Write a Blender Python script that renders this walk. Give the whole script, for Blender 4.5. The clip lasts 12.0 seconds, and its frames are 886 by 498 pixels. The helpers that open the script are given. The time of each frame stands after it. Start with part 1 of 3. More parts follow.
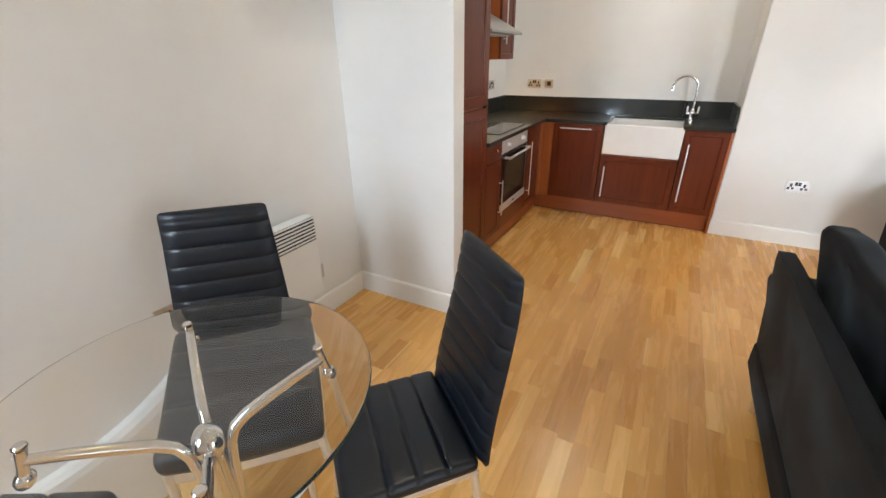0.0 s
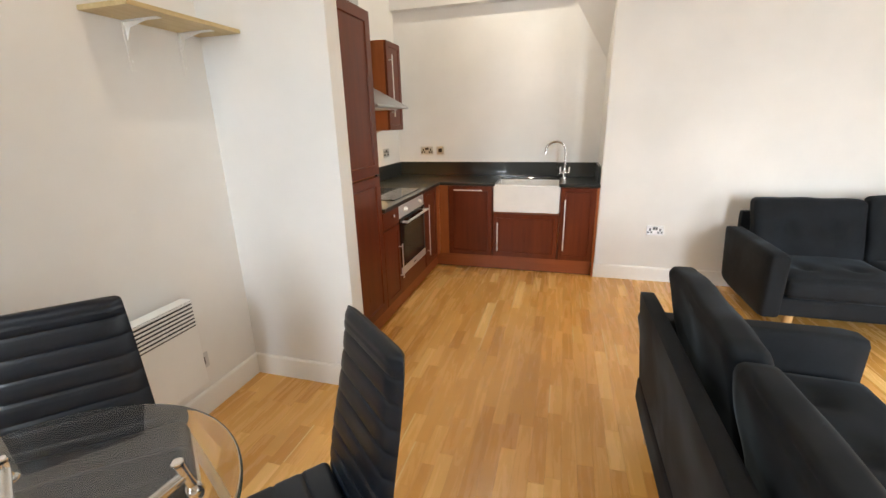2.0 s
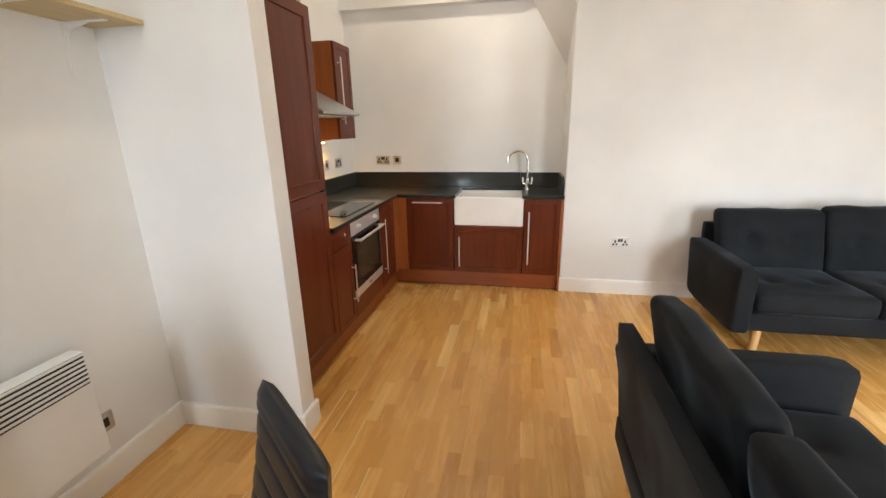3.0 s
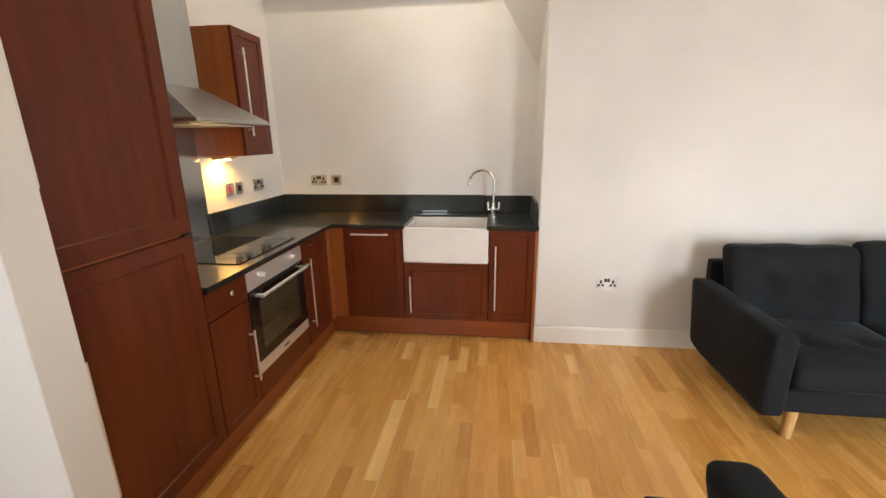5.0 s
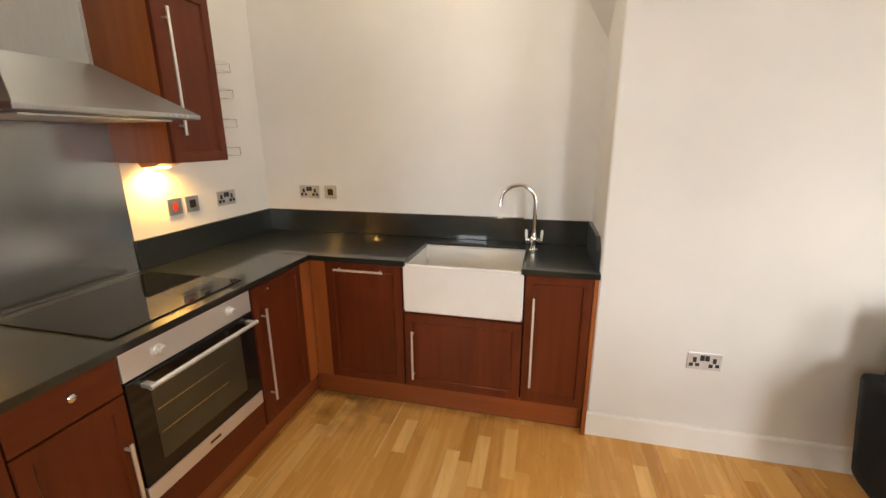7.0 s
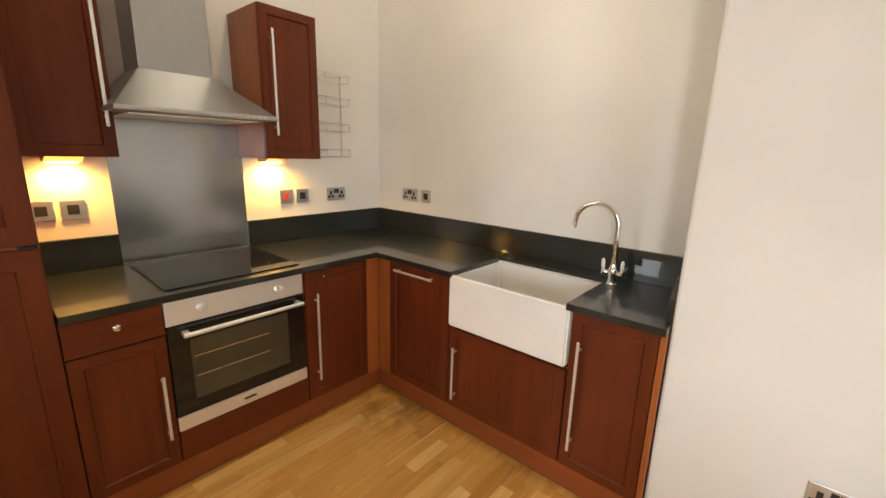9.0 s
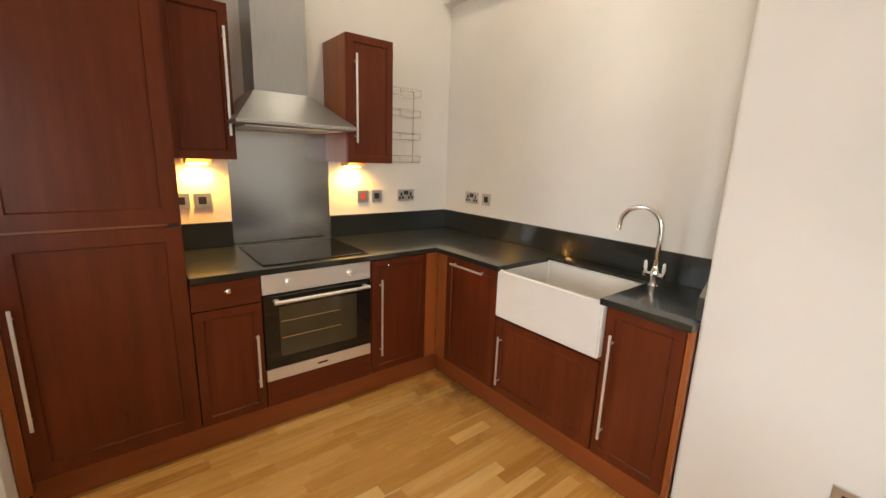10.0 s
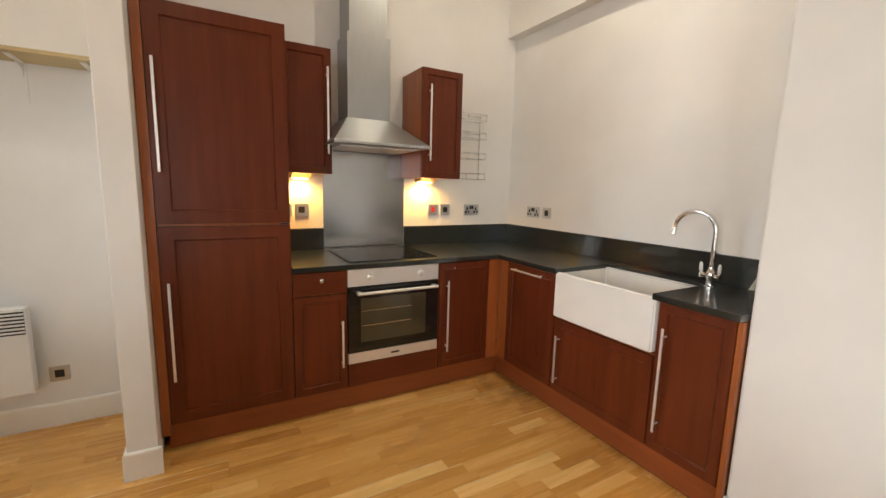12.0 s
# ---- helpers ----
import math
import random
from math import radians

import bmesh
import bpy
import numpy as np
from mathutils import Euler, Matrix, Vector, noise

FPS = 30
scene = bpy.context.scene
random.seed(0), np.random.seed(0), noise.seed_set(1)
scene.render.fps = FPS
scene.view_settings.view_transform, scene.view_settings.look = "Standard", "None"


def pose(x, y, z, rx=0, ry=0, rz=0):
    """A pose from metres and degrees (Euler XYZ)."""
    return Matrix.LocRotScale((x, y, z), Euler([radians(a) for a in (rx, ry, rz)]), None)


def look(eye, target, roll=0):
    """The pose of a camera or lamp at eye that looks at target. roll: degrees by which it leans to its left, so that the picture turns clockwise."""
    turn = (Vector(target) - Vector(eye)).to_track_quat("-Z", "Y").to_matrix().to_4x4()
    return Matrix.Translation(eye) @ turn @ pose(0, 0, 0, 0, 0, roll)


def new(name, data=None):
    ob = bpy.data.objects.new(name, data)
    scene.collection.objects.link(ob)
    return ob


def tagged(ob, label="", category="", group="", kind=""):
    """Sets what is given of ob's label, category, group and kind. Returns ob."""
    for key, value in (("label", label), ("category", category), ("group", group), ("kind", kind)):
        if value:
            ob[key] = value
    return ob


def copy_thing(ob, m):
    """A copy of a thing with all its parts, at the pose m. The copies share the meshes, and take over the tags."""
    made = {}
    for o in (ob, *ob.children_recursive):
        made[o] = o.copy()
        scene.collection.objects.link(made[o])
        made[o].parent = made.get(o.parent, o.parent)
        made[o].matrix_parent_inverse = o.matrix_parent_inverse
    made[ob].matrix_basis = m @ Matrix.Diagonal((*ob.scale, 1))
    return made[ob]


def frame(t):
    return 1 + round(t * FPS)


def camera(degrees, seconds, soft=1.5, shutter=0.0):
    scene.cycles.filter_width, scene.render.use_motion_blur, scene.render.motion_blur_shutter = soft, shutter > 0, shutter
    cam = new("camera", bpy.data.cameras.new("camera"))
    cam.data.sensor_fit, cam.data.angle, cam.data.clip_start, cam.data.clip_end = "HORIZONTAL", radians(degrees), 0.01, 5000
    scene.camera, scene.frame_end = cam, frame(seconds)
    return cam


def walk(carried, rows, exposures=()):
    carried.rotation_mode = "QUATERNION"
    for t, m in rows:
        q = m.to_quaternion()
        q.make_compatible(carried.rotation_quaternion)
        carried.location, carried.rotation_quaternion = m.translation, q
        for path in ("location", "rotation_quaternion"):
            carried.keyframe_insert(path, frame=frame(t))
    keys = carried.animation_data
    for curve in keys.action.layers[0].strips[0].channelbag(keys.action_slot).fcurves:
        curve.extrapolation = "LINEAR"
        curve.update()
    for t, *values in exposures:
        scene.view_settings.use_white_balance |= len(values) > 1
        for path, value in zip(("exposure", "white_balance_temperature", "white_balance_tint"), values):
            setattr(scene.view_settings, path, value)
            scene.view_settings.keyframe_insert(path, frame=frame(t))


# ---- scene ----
cam = camera(94.5, 12.0)
EXPOSURE = [(0, 0.25, 6000, 7.5), (1.5, 0.31, 6400, 8.5), (3, 0.16, 6450, 9), (5.5, 0.1, 6750, 10.5), (9.5, 0.12, 7050, 10.5), (12, 0.08, 6700, 9.5)]
PATH = [
    (0, (0.16, 0.058, 1.435), (-0.718, 1.642, 0.588), -0.8),
    (0.5, (0.188, 0.029, 1.438), (-0.57, 1.717, 0.679), -0.8),
    (1, (0.221, 0.001, 1.442), (-0.462, 1.752, 0.759), -1.0),
    (1.5, (0.238, 0.025, 1.449), (-0.376, 1.823, 0.824), -1.1),
    (2, (0.244, 0.11, 1.468), (-0.292, 1.945, 0.879), -1.4),
    (2.5, (0.211, 0.243, 1.478), (-0.227, 2.109, 0.908), -1.3),
    (3, (0.209, 0.386, 1.486), (-0.153, 2.269, 0.92), -1.1),
    (5, (0.271, 1.197, 1.495), (0.03, 3.114, 0.98), -0.7),
    (5.5, (0.303, 1.458, 1.499), (0.065, 3.377, 0.989), -0.7),
    (6, (0.317, 1.688, 1.487), (0.052, 3.602, 0.972), -0.7),
    (6.5, (0.291, 1.934, 1.486), (-0.033, 3.842, 0.981), -0.7),
    (7, (0.309, 2.128, 1.502), (-0.153, 4.006, 0.991), -0.3),
    (8.8, (0.809, 2.547, 1.469), (-0.393, 4.077, 1.006), 1.5),
    (9, (0.85, 2.566, 1.464), (-0.418, 4.044, 1.01), 1.6),
    (9.5, (0.951, 2.563, 1.462), (-0.466, 3.901, 1.013), 2.0),
    (10, (1.105, 2.493, 1.448), (-0.425, 3.709, 1.024), 2.0),
    (10.5, (1.233, 2.417, 1.441), (-0.375, 3.537, 1.042), 2.0),
    (11, (1.344, 2.4, 1.405), (-0.339, 3.42, 1.052), 1.3),
    (11.5, (1.368, 2.345, 1.372), (-0.342, 3.333, 1.057), 1.4),
    (12, (1.331, 2.335, 1.344), (-0.392, 3.307, 1.052), 1.5),
]
walk(cam, [(t, look(eye, target, roll)) for t, eye, target, roll in PATH], EXPOSURE)

# ---- light ----
world = bpy.data.worlds.new("sky")
scene.world = world
world.use_nodes = True
wn = world.node_tree.nodes
sky = wn.new("ShaderNodeTexSky")
sky.sky_type, sky.sun_disc = "NISHITA", False
sky.sun_elevation, sky.sun_rotation = radians(38), radians(140)
world.node_tree.links.new(sky.outputs[0], wn["Background"].inputs[0])
wn["Background"].inputs[1].default_value = 0.12


def lamp(name, kind, energy, colour, m, **more):
    data = bpy.data.lights.new(name, kind)
    data.energy, data.color = energy, colour
    for key, value in more.items():
        if key == "size":
            data.shape, data.size, data.size_y = "RECTANGLE", value[0], value[1]
        elif key == "spot":
            data.spot_size, data.spot_blend = radians(value[0]), value[1]
        elif key == "spread":
            data.spread = radians(value)
        elif key == "radius":
            data.shadow_soft_size = value
    ob = new(name, data)
    ob.matrix_world = m
    return ob


# room, in metres
WALL_L, WALL_K, WALL_B, WALL_R, WALL_W, WALL_E, CEIL = -1.52, -1.565, 4.62, 4.11, -1.6, 4.3, 3.4
JAMB = 0.59
WINDOWS = [(-1.42, -0.82, 0.9, 2.5), (2.4, 3.1, 0.2, 2.4)]  # south wall: x from, to; z from, to
EAST = (-0.1, 1.1, 0.2, 2.25)  # east wall: y from, to; z from, to
TILT = 0.52
for (x0, x1, z0, z1), power, tint in zip(WINDOWS, (23, 75), ((0.82, 0.91, 1.0), (0.9, 0.955, 1.0))):
    c = ((x0 + x1) / 2, WALL_W - 0.1, (z0 + z1) / 2)
    lamp("window_daylight", "AREA", power, tint, look(c, (c[0], c[1] + 1, c[2] - TILT)), size=(x1 - x0, z1 - z0), spread=115)
c = (WALL_E + 0.1, (EAST[0] + EAST[1]) / 2, (EAST[2] + EAST[3]) / 2)
lamp("window_daylight", "AREA", 30, (0.9, 0.955, 1.0), look(c, (c[0] - 1, c[1] + 0.9, c[2] - TILT)), size=(EAST[1] - EAST[0], EAST[3] - EAST[2]), spread=115)
DOWNLIGHTS = [(-0.35, 1.25, 8), (-0.35, 3.9, 11), (1.9, 2.0, 6)]
for x, y, power in DOWNLIGHTS:
    lamp("downlight", "AREA", power, (1.0, 0.88, 0.7), pose(x, y, CEIL - 0.02), size=(0.06, 0.06))
for y in (2.84, 3.76):
    lamp("under_cabinet_light", "SPOT", 15, (1.0, 0.52, 0.1), look((-1.515, y, 1.374), (-1.53, y, 0.9)), spot=(168, 0.7), radius=0.018)


# ---- materials ----
def material(name, colour=(0.8, 0.8, 0.8), rough=0.5, metal=0.0, **more):
    m = bpy.data.materials.new(name)
    m.use_nodes = True
    b = m.node_tree.nodes["Principled BSDF"]
    b.inputs["Base Color"].default_value = (*colour, 1)
    b.inputs["Roughness"].default_value, b.inputs["Metallic"].default_value = rough, metal
    for key, value in more.items():
        b.inputs[key.replace("_", " ")].default_value = value
    return m


def nodes(m):
    t = m.node_tree
    b = t.nodes["Principled BSDF"]

    def add(kind, **more):
        n = t.nodes.new("ShaderNode" + kind)
        for key, value in more.items():
            if key in n.inputs:
                n.inputs[key].default_value = value
            else:
                setattr(n, key, value)
        return n
    return t.links.new, b, add


def coords(m, scale=(1, 1, 1), space="Object"):
    link, b, add = nodes(m)
    c, p = add("TexCoord"), add("Mapping")
    p.inputs["Scale"].default_value = scale
    link(c.outputs[space], p.inputs["Vector"])
    return p.outputs[0]


def mottle(m, dark, light, scale, stretch=(1, 1, 1), detail=4.0, bump=0.0, rough=None, second=None, space="Object"):
    """Colour between dark and light by noise, with a bump and an uneven gloss."""
    link, b, add = nodes(m)
    v = coords(m, stretch, space)
    n = add("TexNoise", Scale=scale, Detail=detail, Roughness=0.6)
    link(v, n.inputs["Vector"])
    ramp = add("ValToRGB")
    ramp.color_ramp.elements[0].position, ramp.color_ramp.elements[1].position = 0.3, 0.7
    ramp.color_ramp.elements[0].color, ramp.color_ramp.elements[1].color = (*dark, 1), (*light, 1)
    link(n.outputs[0], ramp.inputs[0])
    out = ramp.outputs[0]
    if second:
        n2 = add("TexNoise", Scale=second, Detail=2.0)
        link(coords(m, (1, 1, 1), space), n2.inputs["Vector"])
        r2 = add("MapRange")
        r2.inputs["To Min"].default_value, r2.inputs["To Max"].default_value = 0.75, 1.2
        link(n2.outputs[0], r2.inputs[0])
        mx = add("MixRGB", blend_type="MULTIPLY")
        mx.inputs[0].default_value = 1
        link(out, mx.inputs[1]), link(r2.outputs[0], mx.inputs[2])
        out = mx.outputs[0]
    link(out, b.inputs["Base Color"])
    if bump:
        bp = add("Bump", Strength=bump, Distance=0.002)
        link(n.outputs[0], bp.inputs["Height"]), link(bp.outputs[0], b.inputs["Normal"])
    if rough:
        r = add("MapRange")
        r.inputs["To Min"].default_value, r.inputs["To Max"].default_value = rough
        link(n.outputs[0], r.inputs[0]), link(r.outputs[0], b.inputs["Roughness"])
    return m


PAINT = mottle(material("wall_paint", rough=0.6), (0.765, 0.755, 0.73), (0.815, 0.803, 0.778), 2.2, bump=0.05, second=0.7)
CEILP = mottle(material("ceiling_paint", rough=0.8), (0.8, 0.79, 0.77), (0.84, 0.83, 0.81), 2.0)
TRIM = mottle(material("trim_gloss", rough=0.3), (0.78, 0.77, 0.74), (0.83, 0.82, 0.79), 3.0, bump=0.03)
CHERRY = mottle(material("cherry_veneer", rough=0.3, Specular_IOR_Level=0.27), (0.094, 0.0183, 0.006), (0.142, 0.0292, 0.0092), 4.0, (5, 5, 0.35), 4, 0.05, (0.24, 0.36), second=2.5)
CHERRYX = mottle(material("cherry_veneer_across", rough=0.3, Specular_IOR_Level=0.27), (0.094, 0.0183, 0.006), (0.142, 0.0292, 0.0092), 4.0, (0.35, 5, 5), 4, 0.05, (0.24, 0.36), second=2.5)
ORANGE = mottle(material("cherry_end_panel", rough=0.33), (0.28, 0.076, 0.017), (0.37, 0.106, 0.026), 4.0, (5, 5, 0.35), 4, 0.05, second=2.0)
PLINTH = mottle(material("cherry_plinth", rough=0.33), (0.22, 0.054, 0.014), (0.3, 0.075, 0.02), 4.0, (0.35, 0.35, 5), 4, 0.05, second=2.0)
GRANITE = mottle(material("dark_granite", rough=0.3, IOR=1.4, Coat_Weight=0.75, Coat_Roughness=0.02, Coat_IOR=1.55), (0.0115, 0.0145, 0.0125), (0.0135, 0.017, 0.0145), 60.0, detail=2, second=3.0)
STEEL = mottle(material("brushed_steel", rough=0.32, metal=1.0), (0.43, 0.445, 0.455), (0.48, 0.495, 0.505), 9.0, (40, 40, 1), 2, rough=(0.17, 0.25), second=1.5)
HOODSTEEL = mottle(material("hood_steel", rough=0.32, metal=1.0), (0.41, 0.425, 0.435), (0.47, 0.485, 0.495), 9.0, (40, 40, 1), 2, rough=(0.34, 0.43), second=1.5)
STEELX = mottle(material("satin_steel", rough=0.4, metal=0.8), (0.8, 0.8, 0.79), (0.88, 0.88, 0.87), 40.0, (40, 1, 1), 3, rough=(0.36, 0.46))
CHROME = material("chrome", (0.78, 0.78, 0.79), 0.06, 1.0)
SATIN = mottle(material("satin_plate", rough=0.36, metal=1.0), (0.5, 0.5, 0.5), (0.62, 0.62, 0.62), 20.0)
BLACKP = mottle(material("black_plastic", rough=0.4), (0.01, 0.01, 0.01), (0.018, 0.018, 0.018), 40.0)
REDP = material("red_switch", (0.5, 0.03, 0.02), 0.4)
WHITEP = mottle(material("white_enamel", rough=0.35), (0.76, 0.76, 0.74), (0.8, 0.8, 0.78), 4.0)
CERAMIC = mottle(material("white_fireclay", rough=0.12), (0.78, 0.77, 0.75), (0.83, 0.82, 0.8), 5.0)
HOBGLASS = material("black_hob_glass", (0.008, 0.008, 0.008), 0.05)
HOBRING = material("hob_print", (0.028, 0.028, 0.027), 0.2)
OVENGLASS = mottle(material("oven_window_glass", rough=0.06), (0.045, 0.038, 0.022), (0.065, 0.054, 0.032), 3.0)
LEATHER = mottle(material("black_faux_leather", rough=0.35, Specular_IOR_Level=0.45), (0.0034, 0.0056, 0.0102), (0.0048, 0.0078, 0.0138), 7.0, detail=2, second=4.0)
VELVET = mottle(material("charcoal_velvet", rough=0.85, Sheen_Weight=0.14, Sheen_Roughness=0.35, Sheen_Tint=(0.5, 0.64, 0.8, 1), Specular_IOR_Level=0.25), (0.0058, 0.0072, 0.0093), (0.0105, 0.0135, 0.0178), 6.0, detail=5, bump=0.05, second=2.0)

def nap(m):
    """Brushed patches in the pile."""
    link, b, add = nodes(m)
    n = add("TexNoise", Scale=2.6, Detail=3.0, Distortion=0.4)
    link(coords(m), n.inputs["Vector"])
    r = add("MapRange")
    r.inputs["From Min"].default_value, r.inputs["From Max"].default_value = 0.42, 0.68
    r.inputs["To Min"].default_value, r.inputs["To Max"].default_value = 0.04, 0.22
    link(n.outputs[0], r.inputs[0]), link(r.outputs[0], b.inputs["Sheen Weight"])


nap(VELVET)
OAKLEG = mottle(material("pale_oak_leg", rough=0.4), (0.5, 0.3, 0.12), (0.62, 0.4, 0.18), 8.0, (6, 6, 0.6), 4)
PINE = mottle(material("pine_shelf", rough=0.5), (0.48, 0.36, 0.17), (0.6, 0.47, 0.25), 7.0, (6, 0.5, 6), 5)
GLASS = material("clear_glass", (0.975, 0.99, 0.985), 0.0, Transmission_Weight=1.0, IOR=1.45)
TABLEGLASS = material("clear_table_glass", (0.97, 0.985, 0.98), 0.0, Transmission_Weight=1.0, IOR=1.6)
EDGE = material("glass_edge_green", (0.05, 0.075, 0.06), 0.12)
JOINT = material("dark_joint", (0.16, 0.075, 0.022), 0.7)
BULB = material("warm_bulb", (1, 0.7, 0.3), 0.5, Emission_Color=(1, 0.62, 0.2, 1), Emission_Strength=45.0)
COPPER = mottle(material("copper_fitting", rough=0.35, metal=1.0), (0.5, 0.26, 0.12), (0.6, 0.33, 0.16), 20.0)
CHROMESHELF = material("oven_rack_wire", (0.6, 0.6, 0.58), 0.25, 1.0)


def oak(name, per_object):
    m = material(name, rough=0.3)
    link, b, add = nodes(m)
    pick = add("ObjectInfo").outputs["Random"] if per_object else add("NewGeometry").outputs["Random Per Island"]
    tone = add("ValToRGB")
    el = tone.color_ramp.elements
    el[0].position, el[0].color = 0.0, (0.53, 0.252, 0.058, 1)
    el[1].position, el[1].color = 1.0, (0.89, 0.572, 0.212, 1)
    for p, c in ((0.12, (0.62, 0.318, 0.08, 1)), (0.35, (0.668, 0.353, 0.093, 1)), (0.7, (0.7, 0.379, 0.105, 1)), (0.9, (0.753, 0.424, 0.125, 1))):
        e = el.new(p)
        e.color = c
    link(pick, tone.inputs[0])
    geo = add("NewGeometry")
    shift = add("VectorMath", operation="MULTIPLY_ADD")
    comb = add("CombineXYZ")
    sc = add("Math", operation="MULTIPLY")
    sc.inputs[1].default_value = 37.0
    link(pick, sc.inputs[0]), link(sc.outputs[0], comb.inputs[0]), link(sc.outputs[0], comb.inputs[1])
    shift.inputs[1].default_value = (12, 1.0, 1)
    link(geo.outputs["Position"], shift.inputs[0]), link(comb.outputs[0], shift.inputs[2])
    grain = add("TexNoise", Scale=1.6, Detail=7.0, Roughness=0.65, Distortion=0.6)
    link(shift.outputs[0], grain.inputs["Vector"])
    r = add("MapRange")
    r.inputs["From Min"].default_value, r.inputs["From Max"].default_value = 0.3, 0.7
    r.inputs["To Min"].default_value, r.inputs["To Max"].default_value = 0.935, 1.045
    link(grain.outputs[0], r.inputs[0])
    mx = add("MixRGB", blend_type="MULTIPLY")
    mx.inputs[0].default_value = 1
    link(tone.outputs[0], mx.inputs[1]), link(r.outputs[0], mx.inputs[2])
    vor, small, few, both = add("TexVoronoi", Scale=2.3), add("MapRange"), add("Math", operation="GREATER_THAN"), add("Math", operation="MULTIPLY")
    link(geo.outputs["Position"], vor.inputs["Vector"])
    small.inputs["From Min"].default_value, small.inputs["From Max"].default_value = 0.012, 0.03
    small.inputs["To Min"].default_value, small.inputs["To Max"].default_value = 0.75, 0.0
    few.inputs[1].default_value = 0.55
    part_of = add("SeparateColor")
    link(vor.outputs["Color"], part_of.inputs[0]), link(part_of.outputs[0], few.inputs[0])
    link(vor.outputs["Distance"], small.inputs[0]), link(small.outputs[0], both.inputs[0]), link(few.outputs[0], both.inputs[1])
    knot = add("MixRGB")
    knot.inputs[2].default_value = (0.12, 0.05, 0.015, 1)
    link(both.outputs[0], knot.inputs[0]), link(mx.outputs[0], knot.inputs[1])
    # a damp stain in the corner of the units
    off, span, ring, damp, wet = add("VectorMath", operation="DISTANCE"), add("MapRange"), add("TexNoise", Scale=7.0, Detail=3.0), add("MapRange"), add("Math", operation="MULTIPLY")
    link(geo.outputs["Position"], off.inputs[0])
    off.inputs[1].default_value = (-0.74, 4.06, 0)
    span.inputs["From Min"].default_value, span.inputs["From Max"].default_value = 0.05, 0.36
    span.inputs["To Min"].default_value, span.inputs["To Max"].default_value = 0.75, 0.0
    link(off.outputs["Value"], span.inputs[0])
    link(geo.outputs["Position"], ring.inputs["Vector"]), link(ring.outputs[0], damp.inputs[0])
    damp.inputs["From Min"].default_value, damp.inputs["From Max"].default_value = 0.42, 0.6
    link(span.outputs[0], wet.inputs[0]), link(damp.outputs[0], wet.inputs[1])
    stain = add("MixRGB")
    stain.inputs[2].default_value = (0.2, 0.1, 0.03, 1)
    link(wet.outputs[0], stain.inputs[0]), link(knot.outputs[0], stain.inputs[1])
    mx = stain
    link(mx.outputs[0], b.inputs["Base Color"])
    if per_object:
        tc, sep = add("TexCoord"), add("SeparateXYZ")
        link(tc.outputs["Object"], sep.inputs[0])
        edge, some, both = add("Math", operation="LESS_THAN"), add("Math", operation="FRACT"), add("Math", operation="MULTIPLY")
        edge.inputs[1].default_value = 0.007
        seven, cut = add("Math", operation="MULTIPLY"), add("Math", operation="GREATER_THAN")
        seven.inputs[1].default_value, cut.inputs[1].default_value = 13.0, 0.9
        link(sep.outputs[0], edge.inputs[0]), link(pick, seven.inputs[0]), link(seven.outputs[0], some.inputs[0])
        link(some.outputs[0], cut.inputs[0]), link(cut.outputs[0], both.inputs[0]), link(edge.outputs[0], both.inputs[1])
        sap = add("MixRGB")
        sap.inputs[2].default_value = (0.8, 0.57, 0.27, 1)
        link(both.outputs[0], sap.inputs[0]), link(mx.outputs[0], sap.inputs[1]), link(sap.outputs[0], b.inputs["Base Color"])
    rr = add("MapRange")
    rr.inputs["To Min"].default_value, rr.inputs["To Max"].default_value = 0.2, 0.34
    link(grain.outputs[0], rr.inputs[0]), link(rr.outputs[0], b.inputs["Roughness"])
    bp = add("Bump", Strength=0.08, Distance=0.001)
    link(grain.outputs[0], bp.inputs["Height"]), link(bp.outputs[0], b.inputs["Normal"])
    return m


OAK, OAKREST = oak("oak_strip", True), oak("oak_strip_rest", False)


# ---- builders ----
def mesh_of(name, bm, mat, smooth=False):
    me = bpy.data.meshes.new(name)
    bmesh.ops.recalc_face_normals(bm, faces=bm.faces)
    bm.to_mesh(me)
    bm.free()
    me.materials.append(mat)
    if smooth:
        for p in me.polygons:
            p.use_smooth = True
        me.set_sharp_from_angle(angle=radians(42))
    return me


def part(name, bm, mat, parent=None, label="", smooth=False, m=None):
    ob = new(name, mesh_of(name, bm, mat, smooth))
    if parent:
        ob.parent = parent
    if m:
        ob.matrix_basis = m
    return tagged(ob, label)


def thing(name, m, label, category, group="", kind=""):
    ob = new(name)
    ob.empty_display_size = 0.05
    ob.matrix_basis = m
    return tagged(ob, label, category, group, kind)


def box(lo, hi, bevel=0.0, bm=None, segments=2):
    own = bmesh.new()
    lo, hi = Vector(lo), Vector(hi)
    bmesh.ops.create_cube(own, size=1, matrix=Matrix.Translation((lo + hi) / 2) @ Matrix.Diagonal((*(hi - lo), 1)))
    if bevel:
        bmesh.ops.bevel(own, geom=own.edges[:], offset=bevel, segments=segments, affect="EDGES", profile=0.5)
    return merge(bm, own)


def merge(bm, own):
    if bm is None:
        return own
    tmp = bpy.data.meshes.new("tmp")
    own.to_mesh(tmp)
    own.free()
    bm.from_mesh(tmp)
    bpy.data.meshes.remove(tmp)
    return bm


